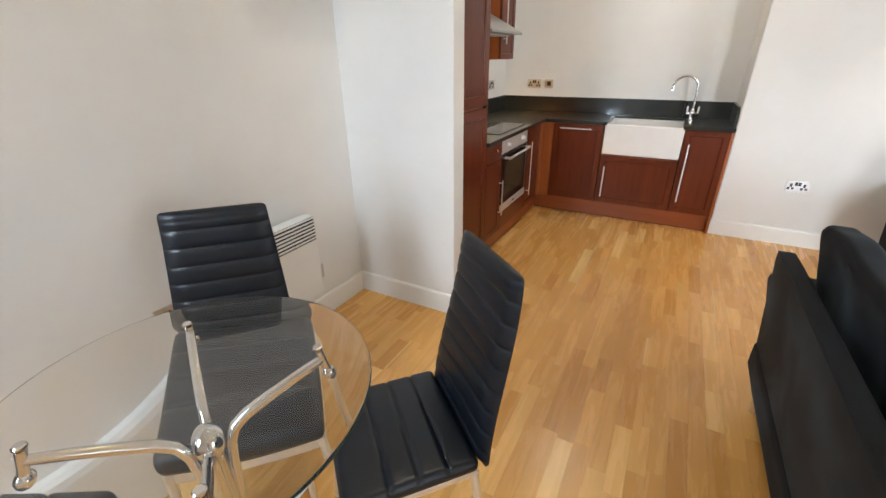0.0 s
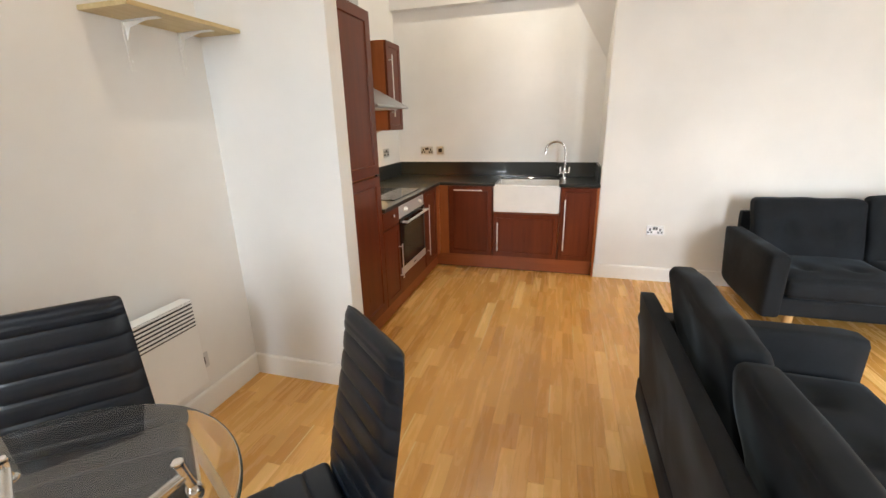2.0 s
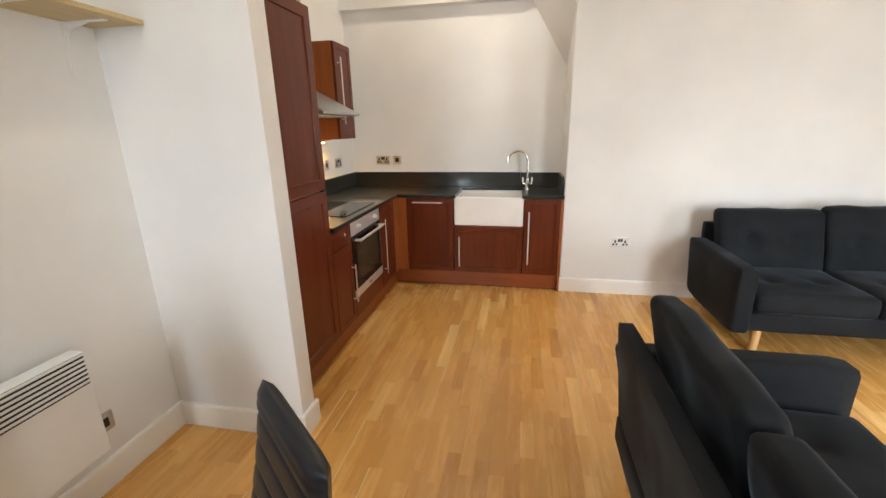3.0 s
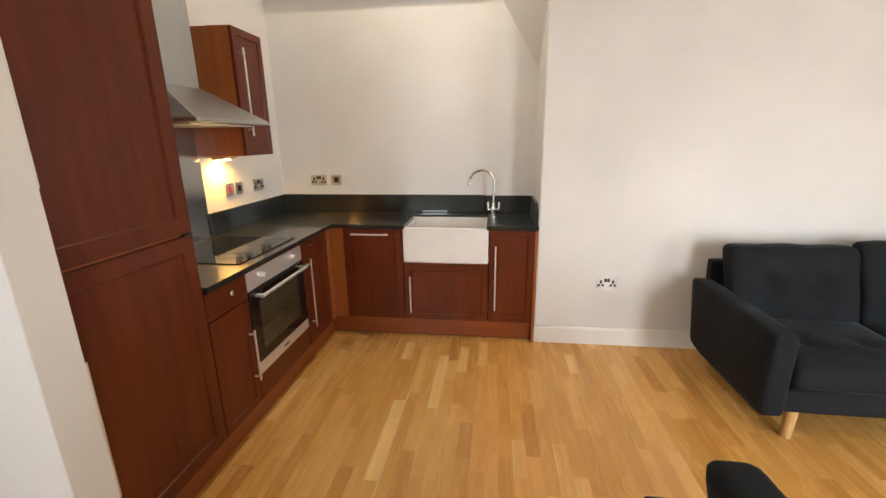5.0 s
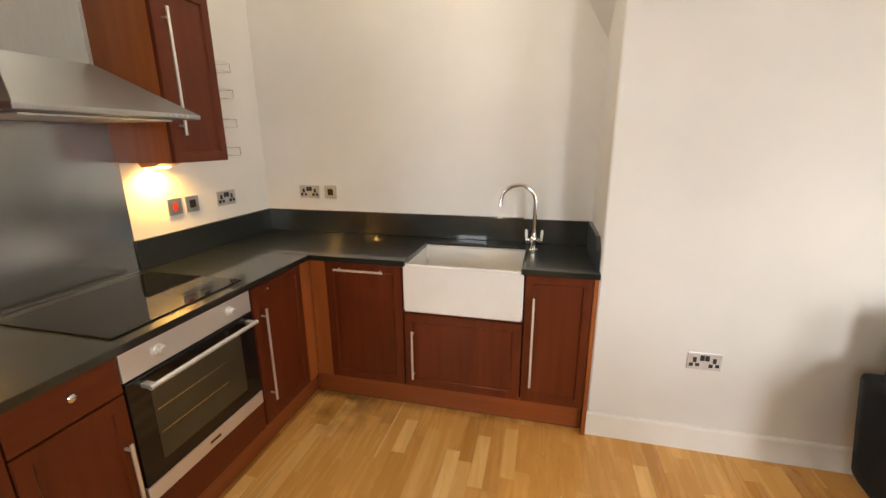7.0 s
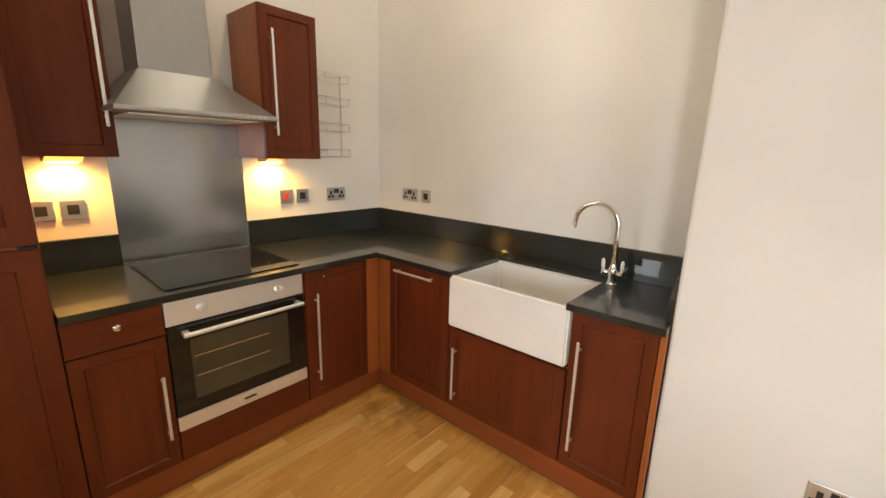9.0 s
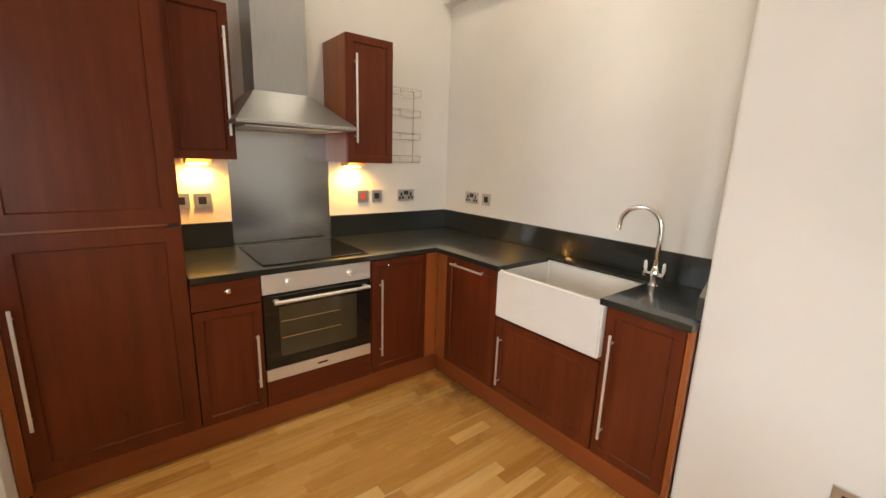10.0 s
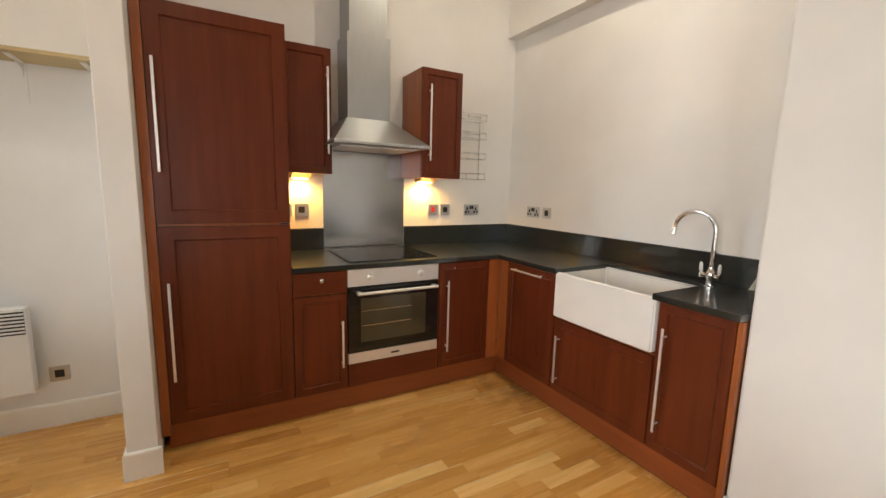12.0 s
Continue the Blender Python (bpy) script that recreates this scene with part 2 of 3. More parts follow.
def tube(points, radius, bm=None, sides=12, caps=True):
    """A round bar swept along points; radius may be one number or one for each point."""
    bm = bm or bmesh.new()
    pts = [Vector(p) for p in points]
    rad = radius if isinstance(radius, (list, tuple)) else [radius] * len(pts)
    rings, up = [], None
    for k, p in enumerate(pts):
        d = (pts[min(k + 1, len(pts) - 1)] - pts[max(k - 1, 0)]).normalized()
        if up is None:
            up = d.orthogonal().normalized()
        up = (up - d * up.dot(d)).normalized()
        side = d.cross(up)
        rings.append([bm.verts.new(p + rad[k] * (math.cos(a) * up + math.sin(a) * side)) for a in (2 * math.pi * q / sides for q in range(sides))])
    for a, b in zip(rings, rings[1:]):
        for q in range(sides):
            bm.faces.new((a[q], a[(q + 1) % sides], b[(q + 1) % sides], b[q]))
    if caps:
        bm.faces.new(rings[0][::-1]), bm.faces.new(rings[-1])
    return bm


def lathe(profile, bm=None, at=(0, 0, 0), sides=24):
    """A turned shape round the z axis from (radius, height) pairs."""
    bm = bm or bmesh.new()
    o = Vector(at)
    rings = [[bm.verts.new(o + Vector((r * math.cos(a), r * math.sin(a), z))) for a in (2 * math.pi * q / sides for q in range(sides))] for r, z in profile]
    for a, b in zip(rings, rings[1:]):
        for q in range(sides):
            bm.faces.new((a[q], a[(q + 1) % sides], b[(q + 1) % sides], b[q]))
    bm.faces.new(rings[0][::-1]), bm.faces.new(rings[-1])
    return bm


def pad(lo, hi, r, n=10, puff=(0, 0, 0), bumps=0.0, bm=None, seed=0.0):
    """An upholstered block: rounded by r, swollen by puff on each axis, with soft unevenness."""
    own = bmesh.new()
    lo, hi = Vector(lo), Vector(hi)
    c, h = (lo + hi) / 2, (hi - lo) / 2
    bmesh.ops.create_cube(own, size=2)
    bmesh.ops.subdivide_edges(own, edges=own.edges[:], cuts=n, use_grid_fill=True)
    for v in own.verts:
        u = v.co.copy()
        p = Vector([u[k] * h[k] for k in range(3)])
        q = Vector([max(-h[k] + r, min(h[k] - r, p[k])) for k in range(3)])
        d = p - q
        if d.length > 1e-6:
            p = q + d.normalized() * r
        for k in range(3):
            a, b = (k + 1) % 3, (k + 2) % 3
            p[k] += puff[k] * u[k] * max(0, 1 - u[a] ** 2) ** 0.6 * max(0, 1 - u[b] ** 2) ** 0.6
        if bumps:
            w = noise.noise_vector((p + Vector((seed, seed, 0))) * 5.0)
            p += w * bumps
        v.co = c + p
    return merge(bm, own)


def bar(p, q, w=0.012, d=0.008):
    """A flat bar handle from p to q on short posts, in front of a face that looks towards -y."""
    p, q = Vector(p), Vector(q)
    bm = bmesh.new()
    lo = Vector((min(p.x, q.x) - (w / 2 if p.z != q.z else 0), -0.034, min(p.z, q.z) - (w / 2 if p.x != q.x else 0)))
    hi = Vector((max(p.x, q.x) + (w / 2 if p.z != q.z else 0), -0.034 + d, max(p.z, q.z) + (w / 2 if p.x != q.x else 0)))
    bm = box(lo, hi, 0.002, bm)
    for k in (0.08, 0.92):
        m = p.lerp(q, k)
        tube([(m.x, -0.028, m.z), (m.x, 0.001, m.z)], 0.005, bm, 8)
    return bm


def shaker(x0, x1, z0, z1, stile=0.06, thick=0.02):
    """A framed door with a sunk panel, its face at y = 0 towards -y."""
    own = bmesh.new()
    bmesh.ops.create_cube(own, size=1, matrix=Matrix.Translation(((x0 + x1) / 2, thick / 2, (z0 + z1) / 2)) @ Matrix.Diagonal((x1 - x0, thick, z1 - z0, 1)))
    front = min(own.faces, key=lambda f: f.calc_center_median().y)
    edges = [e for e in front.edges]
    bmesh.ops.bevel(own, geom=edges, offset=0.0025, segments=2, affect="EDGES")
    front = max((f for f in own.faces if f.normal.y < -0.9), key=lambda f: f.calc_area())
    bmesh.ops.inset_region(own, faces=[front], thickness=stile, depth=0)
    bmesh.ops.inset_region(own, faces=[front], thickness=0.007, depth=-0.008)
    bmesh.ops.inset_region(own, faces=[front], thickness=0.006, depth=0.0)
    return own


# ---- structure ----
def slab(name, lo, hi, mat, label="", bevel=0.0):
    return tagged(part(name, box(lo, hi, bevel), mat), label, kind="structure")


slab("floor", (WALL_K - 0.2, WALL_W - 0.2, -0.12), (WALL_E + 0.2, WALL_B + 0.2, -0.007), JOINT, "honey oak strip parquet floor with a satin finish")
slab("ceiling", (WALL_K - 0.2, WALL_W - 0.2, CEIL), (WALL_E + 0.2, WALL_B + 0.2, CEIL + 0.15), CEILP, "plain white painted ceiling")
slab("wall_west", (WALL_L - 0.2, WALL_W - 0.2, -0.1), (WALL_L, 1.945, CEIL), PAINT, "cream-white painted wall behind the dining table")
slab("wall_kitchen", (WALL_K - 0.2, 1.945, -0.1), (WALL_K, WALL_B + 0.2, CEIL), PAINT, "cream-white painted wall behind the cooker")
slab("wall_north", (WALL_K, WALL_B, -0.1), (JAMB, WALL_B + 0.2, CEIL), PAINT, "cream-white painted wall behind the sink")
slab("wall_north_2", (JAMB, WALL_R, -0.1), (WALL_E + 0.2, WALL_B + 0.2, CEIL), PAINT, "cream-white painted wall behind the sofa", 0.012)
slab("wall_nib", (WALL_K, 1.945, -0.1), (-0.815, 2.062, CEIL), PAINT, "short white partition between dining nook and kitchen", 0.004)


def prism(name, outline, z0, z1, mat, label):
    bm = bmesh.new()
    a = [bm.verts.new((x, y, z0)) for x, y in outline]
    b = [bm.verts.new((x, y, z1)) for x, y in outline]
    n = len(outline)
    for k in range(n):
        bm.faces.new((a[k], a[(k + 1) % n], b[(k + 1) % n], b[k]))
    bm.faces.new(a[::-1]), bm.faces.new(b)
    return tagged(part(name, bm, mat, smooth=True), label, kind="structure")


# a casing with one rounded corner, and a sloping soffit between it and the return wall
CURVE = [k / 12 for k in range(13)]
prism("pipe_casing", [(JAMB, WALL_B)] + [(0.17 + 0.19 * q, 4.6195 - 0.0345 * q * q * (3 - 2 * q)) for q in CURVE] + [(JAMB, 4.585)], 0.902, CEIL, PAINT, "white boxed pipe casing with a rounded corner")


def soffit():
    bm = bmesh.new()
    v = [bm.verts.new(p) for p in ((JAMB, 4.584, 2.0), (0.26, 4.584, 2.56), (0.26, 4.584, 3.39), (JAMB, 4.584, 3.39), (JAMB, 4.125, 2.4), (0.26, 4.125, 2.96), (0.26, 4.125, 3.39), (JAMB, 4.125, 3.39))]
    for f in ((0, 1, 5, 4), (1, 2, 6, 5), (2, 3, 7, 6), (3, 0, 4, 7), (0, 3, 2, 1), (4, 5, 6, 7)):
        bm.faces.new([v[k] for k in f])
    tagged(part("soffit", bm, PAINT), "small sloping white soffit in the corner", kind="structure")


soffit()


def beam():
    bm = bmesh.new()
    prof = [(WALL_B, 2.578), (4.535, 2.582), (4.535, CEIL), (WALL_B, CEIL)]
    a = [bm.verts.new((WALL_K, y, z)) for y, z in prof]
    b = [bm.verts.new((0.23, y, z)) for y, z in prof]
    for k in range(4):
        bm.faces.new((a[k], a[(k + 1) % 4], b[(k + 1) % 4], b[k]))
    bm.faces.new(a[::-1]), bm.faces.new(b)
    tagged(part("beam", bm, PAINT), "boxed white ceiling beam above the sink", kind="structure")


beam()



def pierced(name, m, length, holes, label):
    """A wall along local x with its inner face on y = 0, and windows in its openings (x from, to; z from, to)."""
    xs = [-0.2] + [v for w in holes for v in w[:2]] + [length]
    bm = bmesh.new()
    for a, b in zip(xs[::2], xs[1::2]):
        box((a, -0.2, -0.1), (b, 0, CEIL), 0, bm)
    for x0, x1, z0, z1 in holes:
        box((x0, -0.2, -0.1), (x1, 0, z0), 0, bm)
        box((x0, -0.2, z1), (x1, 0, CEIL), 0, bm)
    tagged(part(name, bm, PAINT, None, "", False, m), label, kind="structure")
    for x0, x1, z0, z1 in holes:
        w = thing("window", m @ pose(x0, -0.08, z0), "tall white-framed multi-pane window", "window", kind="structure")
        W, H = x1 - x0, z1 - z0
        bm = bmesh.new()
        for lo, hi in (((0, 0, 0), (0.05, 0.06, H)), ((W - 0.05, 0, 0), (W, 0.06, H)), ((0.05, 0, 0), (W - 0.05, 0.06, 0.05)), ((0.05, 0, H - 0.05), (W - 0.05, 0.06, H))):
            box(lo, hi, 0.004, bm)
        part("window_frame", bm, TRIM, w)
        for q in (1, 2):
            part("glazing_bar", box((W * q / 3 - 0.012, 0.01, 0.05), (W * q / 3 + 0.012, 0.05, H - 0.05)), TRIM, w)
        for q in range(1, 5):
            part("glazing_bar", box((0.05, 0.014, H * q / 5 - 0.012), (W - 0.05, 0.046, H * q / 5 + 0.012)), TRIM, w)
        pane = part("pane", box((0.05, 0.026, 0.05), (W - 0.05, 0.032, H - 0.05)), GLASS, w)
        pane.visible_shadow = False
        part("window_sill", box((-0.04, 0.06, -0.03), (W + 0.04, 0.2, 0), 0.006), TRIM, w)


pierced("wall_south", pose(WALL_K, WALL_W, 0), WALL_E - WALL_K + 0.2, [(x0 - WALL_K, x1 - WALL_K, z0, z1) for x0, x1, z0, z1 in WINDOWS], "cream-white wall with two tall windows")
pierced("wall_east", pose(WALL_E, WALL_W, 0, 0, 0, 90), WALL_R - WALL_W, [(EAST[0] - WALL_W, EAST[1] - WALL_W, EAST[2], EAST[3])], "cream-white wall with one tall window")


def skirting(name, p, q, out):
    """A board along the wall from p to q, standing out towards out, with a rounded top edge."""
    p, q, out = Vector((*p, 0)), Vector((*q, 0)), Vector((*out, 0))
    bm = bmesh.new()
    prof = [(0.0, 0.0), (0.016, 0.0), (0.016, 0.118), (0.014, 0.126), (0.009, 0.131), (0.0, 0.132)]
    a = [bm.verts.new(p + out * d + Vector((0, 0, z + 0.0005))) for d, z in prof]
    b = [bm.verts.new(q + out * d + Vector((0, 0, z + 0.0005))) for d, z in prof]
    n = len(prof)
    for k in range(n):
        bm.faces.new((a[k], a[(k + 1) % n], b[(k + 1) % n], b[k]))
    bm.faces.new(a[::-1]), bm.faces.new(b)
    return tagged(part(name, bm, TRIM), "white painted skirting board", kind="structure")


skirting("baseboard", (WALL_L, WALL_W), (WALL_L, 1.945), (1, 0))
skirting("baseboard_2", (WALL_L + 0.016, 1.945), (-0.799, 1.945), (0, -1))
skirting("baseboard_3", (-0.815, 1.945), (-0.815, 2.078), (1, 0))
skirting("baseboard_4", (JAMB, WALL_R), (WALL_E, WALL_R), (0, -1))

# ---- kitchen ----
LEFT = lambda y: pose(-0.945, y, 0, 0, 0, 90)
SINK = lambda x: pose(x, 4.08, 0)


def carcass(u, w, z0, z1, depth, mat=ORANGE):
    part("body", box((0.0005, 0.022, z0), (w - 0.0005, depth, z1), 0.001), mat, u)


def door(u, x0, x1, z0, z1, stile=0.06, grip=None, mat=CHERRY, name="door"):
    d = part(name, shaker(x0 + 0.0015, x1 - 0.0015, z0 + 0.0015, z1 - 0.0015, stile), mat, u)
    if grip:
        part("handle", bar(*grip), STEELX, d, "brushed steel bar handle")
    return d


u = thing("tall_fridge_cabinet", LEFT(2.105), "tall cherry-veneer fridge housing with two framed doors", "cabinet")
carcass(u, 0.585, 0.15, 2.126, 0.6)
door(u, 0, 0.585, 1.145, 2.126, 0.085, ((0.03, 0, 1.384), (0.03, 0, 1.879)), name="upper_door")
door(u, 0, 0.585, 0.15, 1.135, 0.085, ((0.033, 0, 0.384), (0.033, 0, 0.872)), name="lower_door")
part("side_panel", box((-0.04, -0.002, 0.1), (-0.001, 0.6, 2.126), 0.001), ORANGE, u)
part("hinge_cover", box((0.535, -0.003, 1.136), (0.58, 0.012, 1.144)), BLACKP, u)

u = thing("drawer_cabinet", LEFT(2.692), "narrow cherry-veneer base unit with drawer and door", "cabinet")
carcass(u, 0.3, 0.15, 0.868, 0.58)
d = part("drawer_front", box((0.0015, 0, 0.738), (0.2985, 0.02, 0.864), 0.002), CHERRYX, u)
part("knob", lathe([(0.005, 0), (0.005, 0.012), (0.011, 0.016), (0.012, 0.024), (0.006, 0.028)]), CHROME, d, "small chrome knob", True, pose(0.15, 0, 0.82, 90))
door(u, 0, 0.3, 0.15, 0.732, 0.055, ((0.265, 0, 0.293), (0.265, 0, 0.577)))


def oven():
    u = thing("built_in_oven", LEFT(2.995), "built-in single oven in brushed steel and black glass", "oven")
    W = 0.594
    part("body", box((0.002, 0.02, 0.29), (W - 0.002, 0.56, 0.868)), BLACKP, u)
    f = part("control_panel", box((0, 0, 0.764), (W, 0.02, 0.866), 0.002), STEELX, u, "brushed steel control panel")
    for x in (0.135, 0.47):
        part("knob", lathe([(0.021, 0), (0.021, 0.004), (0.017, 0.006), (0.015, 0.022), (0.012, 0.025)]), STEELX, f, "", True, pose(x, 0, 0.815, 90))
    d = part("oven_door", box((0, -0.004, 0.36), (W, 0.018, 0.758), 0.003), HOBGLASS, u, "black glass oven door")
    part("window", box((0.075, -0.0055, 0.42), (W - 0.09, -0.0035, 0.69), 0.0006), OVENGLASS, d)
    for z in (0.52, 0.61):
        part("oven_rack", box((0.085, -0.0062, z), (W - 0.19, -0.0057, z + 0.004)), CHROMESHELF, d)
    bm = tube([(0.045, -0.045, 0.728), (W - 0.025, -0.045, 0.728)], 0.0095)
    for x in (0.06, W - 0.04):
        box((x - 0.012, -0.045, 0.72), (x + 0.012, 0.0, 0.736), 0.003, bm)
    part("handle", bm, STEELX, d, "round brushed steel bar handle", True)
    s = part("lower_trim", box((0, -0.003, 0.293), (W, 0.02, 0.357), 0.002), STEELX, u, "brushed steel trim strip")
    part("badge", box((W / 2 - 0.028, -0.0045, 0.319), (W / 2 + 0.028, -0.003, 0.33), 0.0005), BLACKP, s)
    part("panel_below", box((0, 0.0, 0.15), (W, 0.02, 0.288), 0.0015), CHERRYX, u)


oven()

u = thing("corner_cabinet", LEFT(3.592), "cherry-veneer corner base unit with one tall door", "cabinet")
carcass(u, 0.4, 0.15, 0.868, 0.58)
d = door(u, 0.01, 0.4, 0.15, 0.864, 0.055, ((0.062, 0, 0.266), (0.062, 0, 0.75)))
part("door_catch", lathe([(0.006, 0), (0.006, 0.005), (0.003, 0.008)], sides=12), CHROME, d, "", True, pose(0.12, 0, 0.828, 90))
part("corner_post", box((0.401, 0.0, 0.15), (0.4915, 0.05, 0.868), 0.002), ORANGE, u)

u = thing("dishwasher_cabinet", SINK(-0.847), "integrated dishwasher behind a cherry-veneer door", "cabinet")
carcass(u, 0.45, 0.15, 0.868, 0.52)
door(u, 0.0, 0.45, 0.155, 0.864, 0.06, ((0.065, 0, 0.826), (0.352, 0, 0.826)))
part("corner_post", box((-0.0975, 0.004, 0.15), (-0.002, 0.03, 0.868), 0.002), ORANGE, u)

u = thing("sink_cabinet", SINK(-0.393), "cherry-veneer sink base unit with a low door", "cabinet")
carcass(u, 0.635, 0.15, 0.605, 0.52)
door(u, 0.0, 0.635, 0.155, 0.6, 0.06, ((0.052, 0, 0.217), (0.052, 0, 0.508)))

u = thing("end_cabinet", SINK(0.246), "narrow cherry-veneer base unit beside the sink", "cabinet")
carcass(u, 0.33, 0.15, 0.868, 0.52)
door(u, 0.0, 0.32, 0.155, 0.864, 0.055, ((0.046, 0, 0.259), (0.046, 0, 0.754)))
part("end_panel", box((0.322, 0.0, 0.0), (0.342, 0.03, 0.868), 0.0015), ORANGE, u)

tagged(part("kitchen_plinth", box((-1.02, 2.09, 0.001), (-0.995, 4.135, 0.147), 0.002), PLINTH), "cherry-veneer plinth under the cooker units", "plinth")
u = thing("kitchen_plinth", pose(0, 0, 0), "cherry-veneer plinth under the sink units", "plinth")
part("board", box((-0.994, 4.13, 0.007), (0.566, 4.15, 0.147), 0.002), PLINTH, u)
# added black strip: the shadow line between board and floor, put in as colour
part("seal", box((-0.994, 4.135, 0.0005), (0.566, 4.149, 0.0068)), BLACKP, u, "black strip for the shaded gap under the plinth")


def belfast_sink():
    x0, x1, y0, y1, z0, z1 = -0.386, 0.24, 4.058, 4.5, 0.618, 0.884
    own = bmesh.new()
    c = ((x0 + x1) / 2, (y0 + y1) / 2, (z0 + z1) / 2)
    bmesh.ops.create_cube(own, size=1, matrix=Matrix.Translation(c) @ Matrix.Diagonal((x1 - x0, y1 - y0, z1 - z0, 1)))
    top = max(own.faces, key=lambda f: f.calc_center_median().z)
    bmesh.ops.inset_region(own, faces=[top], thickness=0.026)
    bmesh.ops.inset_region(own, faces=[top], thickness=0.004, depth=-0.22)
    bmesh.ops.bevel(own, geom=own.edges[:], offset=0.008, segments=3, affect="EDGES")
    s = tagged(part("belfast_sink", own, CERAMIC, smooth=True), "deep white fireclay apron sink set in the worktop", "sink")
    part("drain", lathe([(0.042, 0.0), (0.042, 0.003), (0.034, 0.004), (0.03, 0.002)]), CHROME, s, "chrome drain", True, Matrix.Translation((c[0], c[1] + 0.02, z1 - 0.2185)))


belfast_sink()


def worktop():
    t = thing("worktop", pose(0, 0, 0), "dark polished granite L-shaped worktop with upstands", "worktop")
    zs = (0.871, 0.901)
    part("cooker_slab", box((WALL_K + 0.001, 2.694, zs[0]), (-0.925, 4.05, zs[1]), 0.003), GRANITE, t)
    part("corner_slab", box((WALL_K + 0.001, 4.0505, zs[0]), (-0.372, WALL_B - 0.001, zs[1]), 0.003), GRANITE, t)
    part("back_slab", box((-0.3715, 4.48, zs[0] + 0.014), (0.2255, WALL_B - 0.001, zs[1]), 0.003), GRANITE, t)
    part("drainer_slab", box((0.226, 4.0505, zs[0]), (JAMB - 0.001, WALL_B - 0.001, zs[1]), 0.003), GRANITE, t)
    part("upstand", box((WALL_K + 0.001, 2.694, 0.902), (WALL_K + 0.021, 3.002, 1.05), 0.002), GRANITE, t)
    part("upstand", box((WALL_K + 0.001, 3.612, 0.902), (WALL_K + 0.021, WALL_B - 0.022, 1.05), 0.002), GRANITE, t)
    part("upstand", box((WALL_K + 0.001, WALL_B - 0.021, 0.902), (0.203, WALL_B - 0.001, 1.05), 0.002), GRANITE, t)
    part("upstand", box((0.204, 4.565, 0.902), (JAMB - 0.001, 4.584, 1.05), 0.002), GRANITE, t)
    bm = bmesh.new()
    prof = [(4.12, 0.902), (4.564, 0.902), (4.564, 1.05), (4.19, 1.05), (4.12, 0.99)]
    a = [bm.verts.new((JAMB - 0.021, y, z)) for y, z in prof]
    b = [bm.verts.new((JAMB - 0.001, y, z)) for y, z in prof]
    for k in range(5):
        bm.faces.new((a[k], a[(k + 1) % 5], b[(k + 1) % 5], b[k]))
    bm.faces.new(a[::-1]), bm.faces.new(b)
    part("upstand", bm, GRANITE, t)


worktop()

h = tagged(part("ceramic_hob", box((-1.49, 3.015, 0.9015), (-0.983, 3.6, 0.9075), 0.002), HOBGLASS), "black glass ceramic hob set on the granite", "hob")
for x, y, q in ((-1.355, 3.16, 0.088), (-1.355, 3.45, 0.07), (-1.115, 3.16, 0.07), (-1.115, 3.45, 0.088)):
    ring = bmesh.new()
    for k in (q, q * 0.62):
        a = [[ring.verts.new((x + (k + d) * math.cos(radians(9 * v)), y + (k + d) * math.sin(radians(9 * v)), 0.9078)) for v in range(40)] for d in (0.0, 0.0022)]
        for v in range(40):
            ring.faces.new((a[0][v], a[0][(v + 1) % 40], a[1][(v + 1) % 40], a[1][v]))
    part("cooking_zone", ring, HOBRING, h, "printed grey cooking ring")
for y in (3.2, 3.26, 3.32, 3.38):
    part("touch_key", box((-1.0, y - 0.006, 0.9076), (-0.993, y + 0.006, 0.9079)), HOBRING, h)
tagged(part("splashback", box((WALL_K + 0.001, 3.004, 0.9025), (WALL_K + 0.006, 3.61, 1.62), 0.001), STEEL), "brushed stainless steel splashback behind the hob", "splashback")


def wall_cabinet(y0, w, hx, label):
    u = thing("wall_cabinet", pose(-1.227, y0, 0, 0, 0, 90), label, "wall cabinet", "wall cabinets")
    part("body", box((0.0, 0.021, 1.414), (w, 0.337, 2.14), 0.0015), ORANGE, u)
    door(u, 0, w, 1.414, 2.14, 0.055, ((hx, 0, 1.53), (hx, 0, 2.03)))
    # a wedge-shaped lamp under the carcass, its lens towards the wall
    bm = bmesh.new()
    prof = [(0.17, 1.4135), (0.315, 1.4135), (0.315, 1.402), (0.3, 1.386), (0.24, 1.388)]
    ends = [[bm.verts.new((w / 2 + e, y, z)) for y, z in prof] for e in (-0.06, 0.06)]
    bm.faces.new(ends[0]), bm.faces.new(ends[1][::-1])
    for q in range(5):
        bm.faces.new((ends[0][q], ends[1][q], ends[1][(q + 1) % 5], ends[0][(q + 1) % 5]))
    light = part("light_fitting", bm, COPPER, u, "small wedge-shaped copper under-cabinet lamp")
    part("lens", box((w / 2 - 0.045, 0.246, 1.3815), (w / 2 + 0.045, 0.296, 1.3865), 0.001), BULB, light, "glowing warm lens")


wall_cabinet(2.697, 0.29, 0.262, "narrow cherry-veneer wall cabinet beside the fridge housing")
wall_cabinet(3.593, 0.312, 0.052, "narrow cherry-veneer wall cabinet beside the cooker hood")


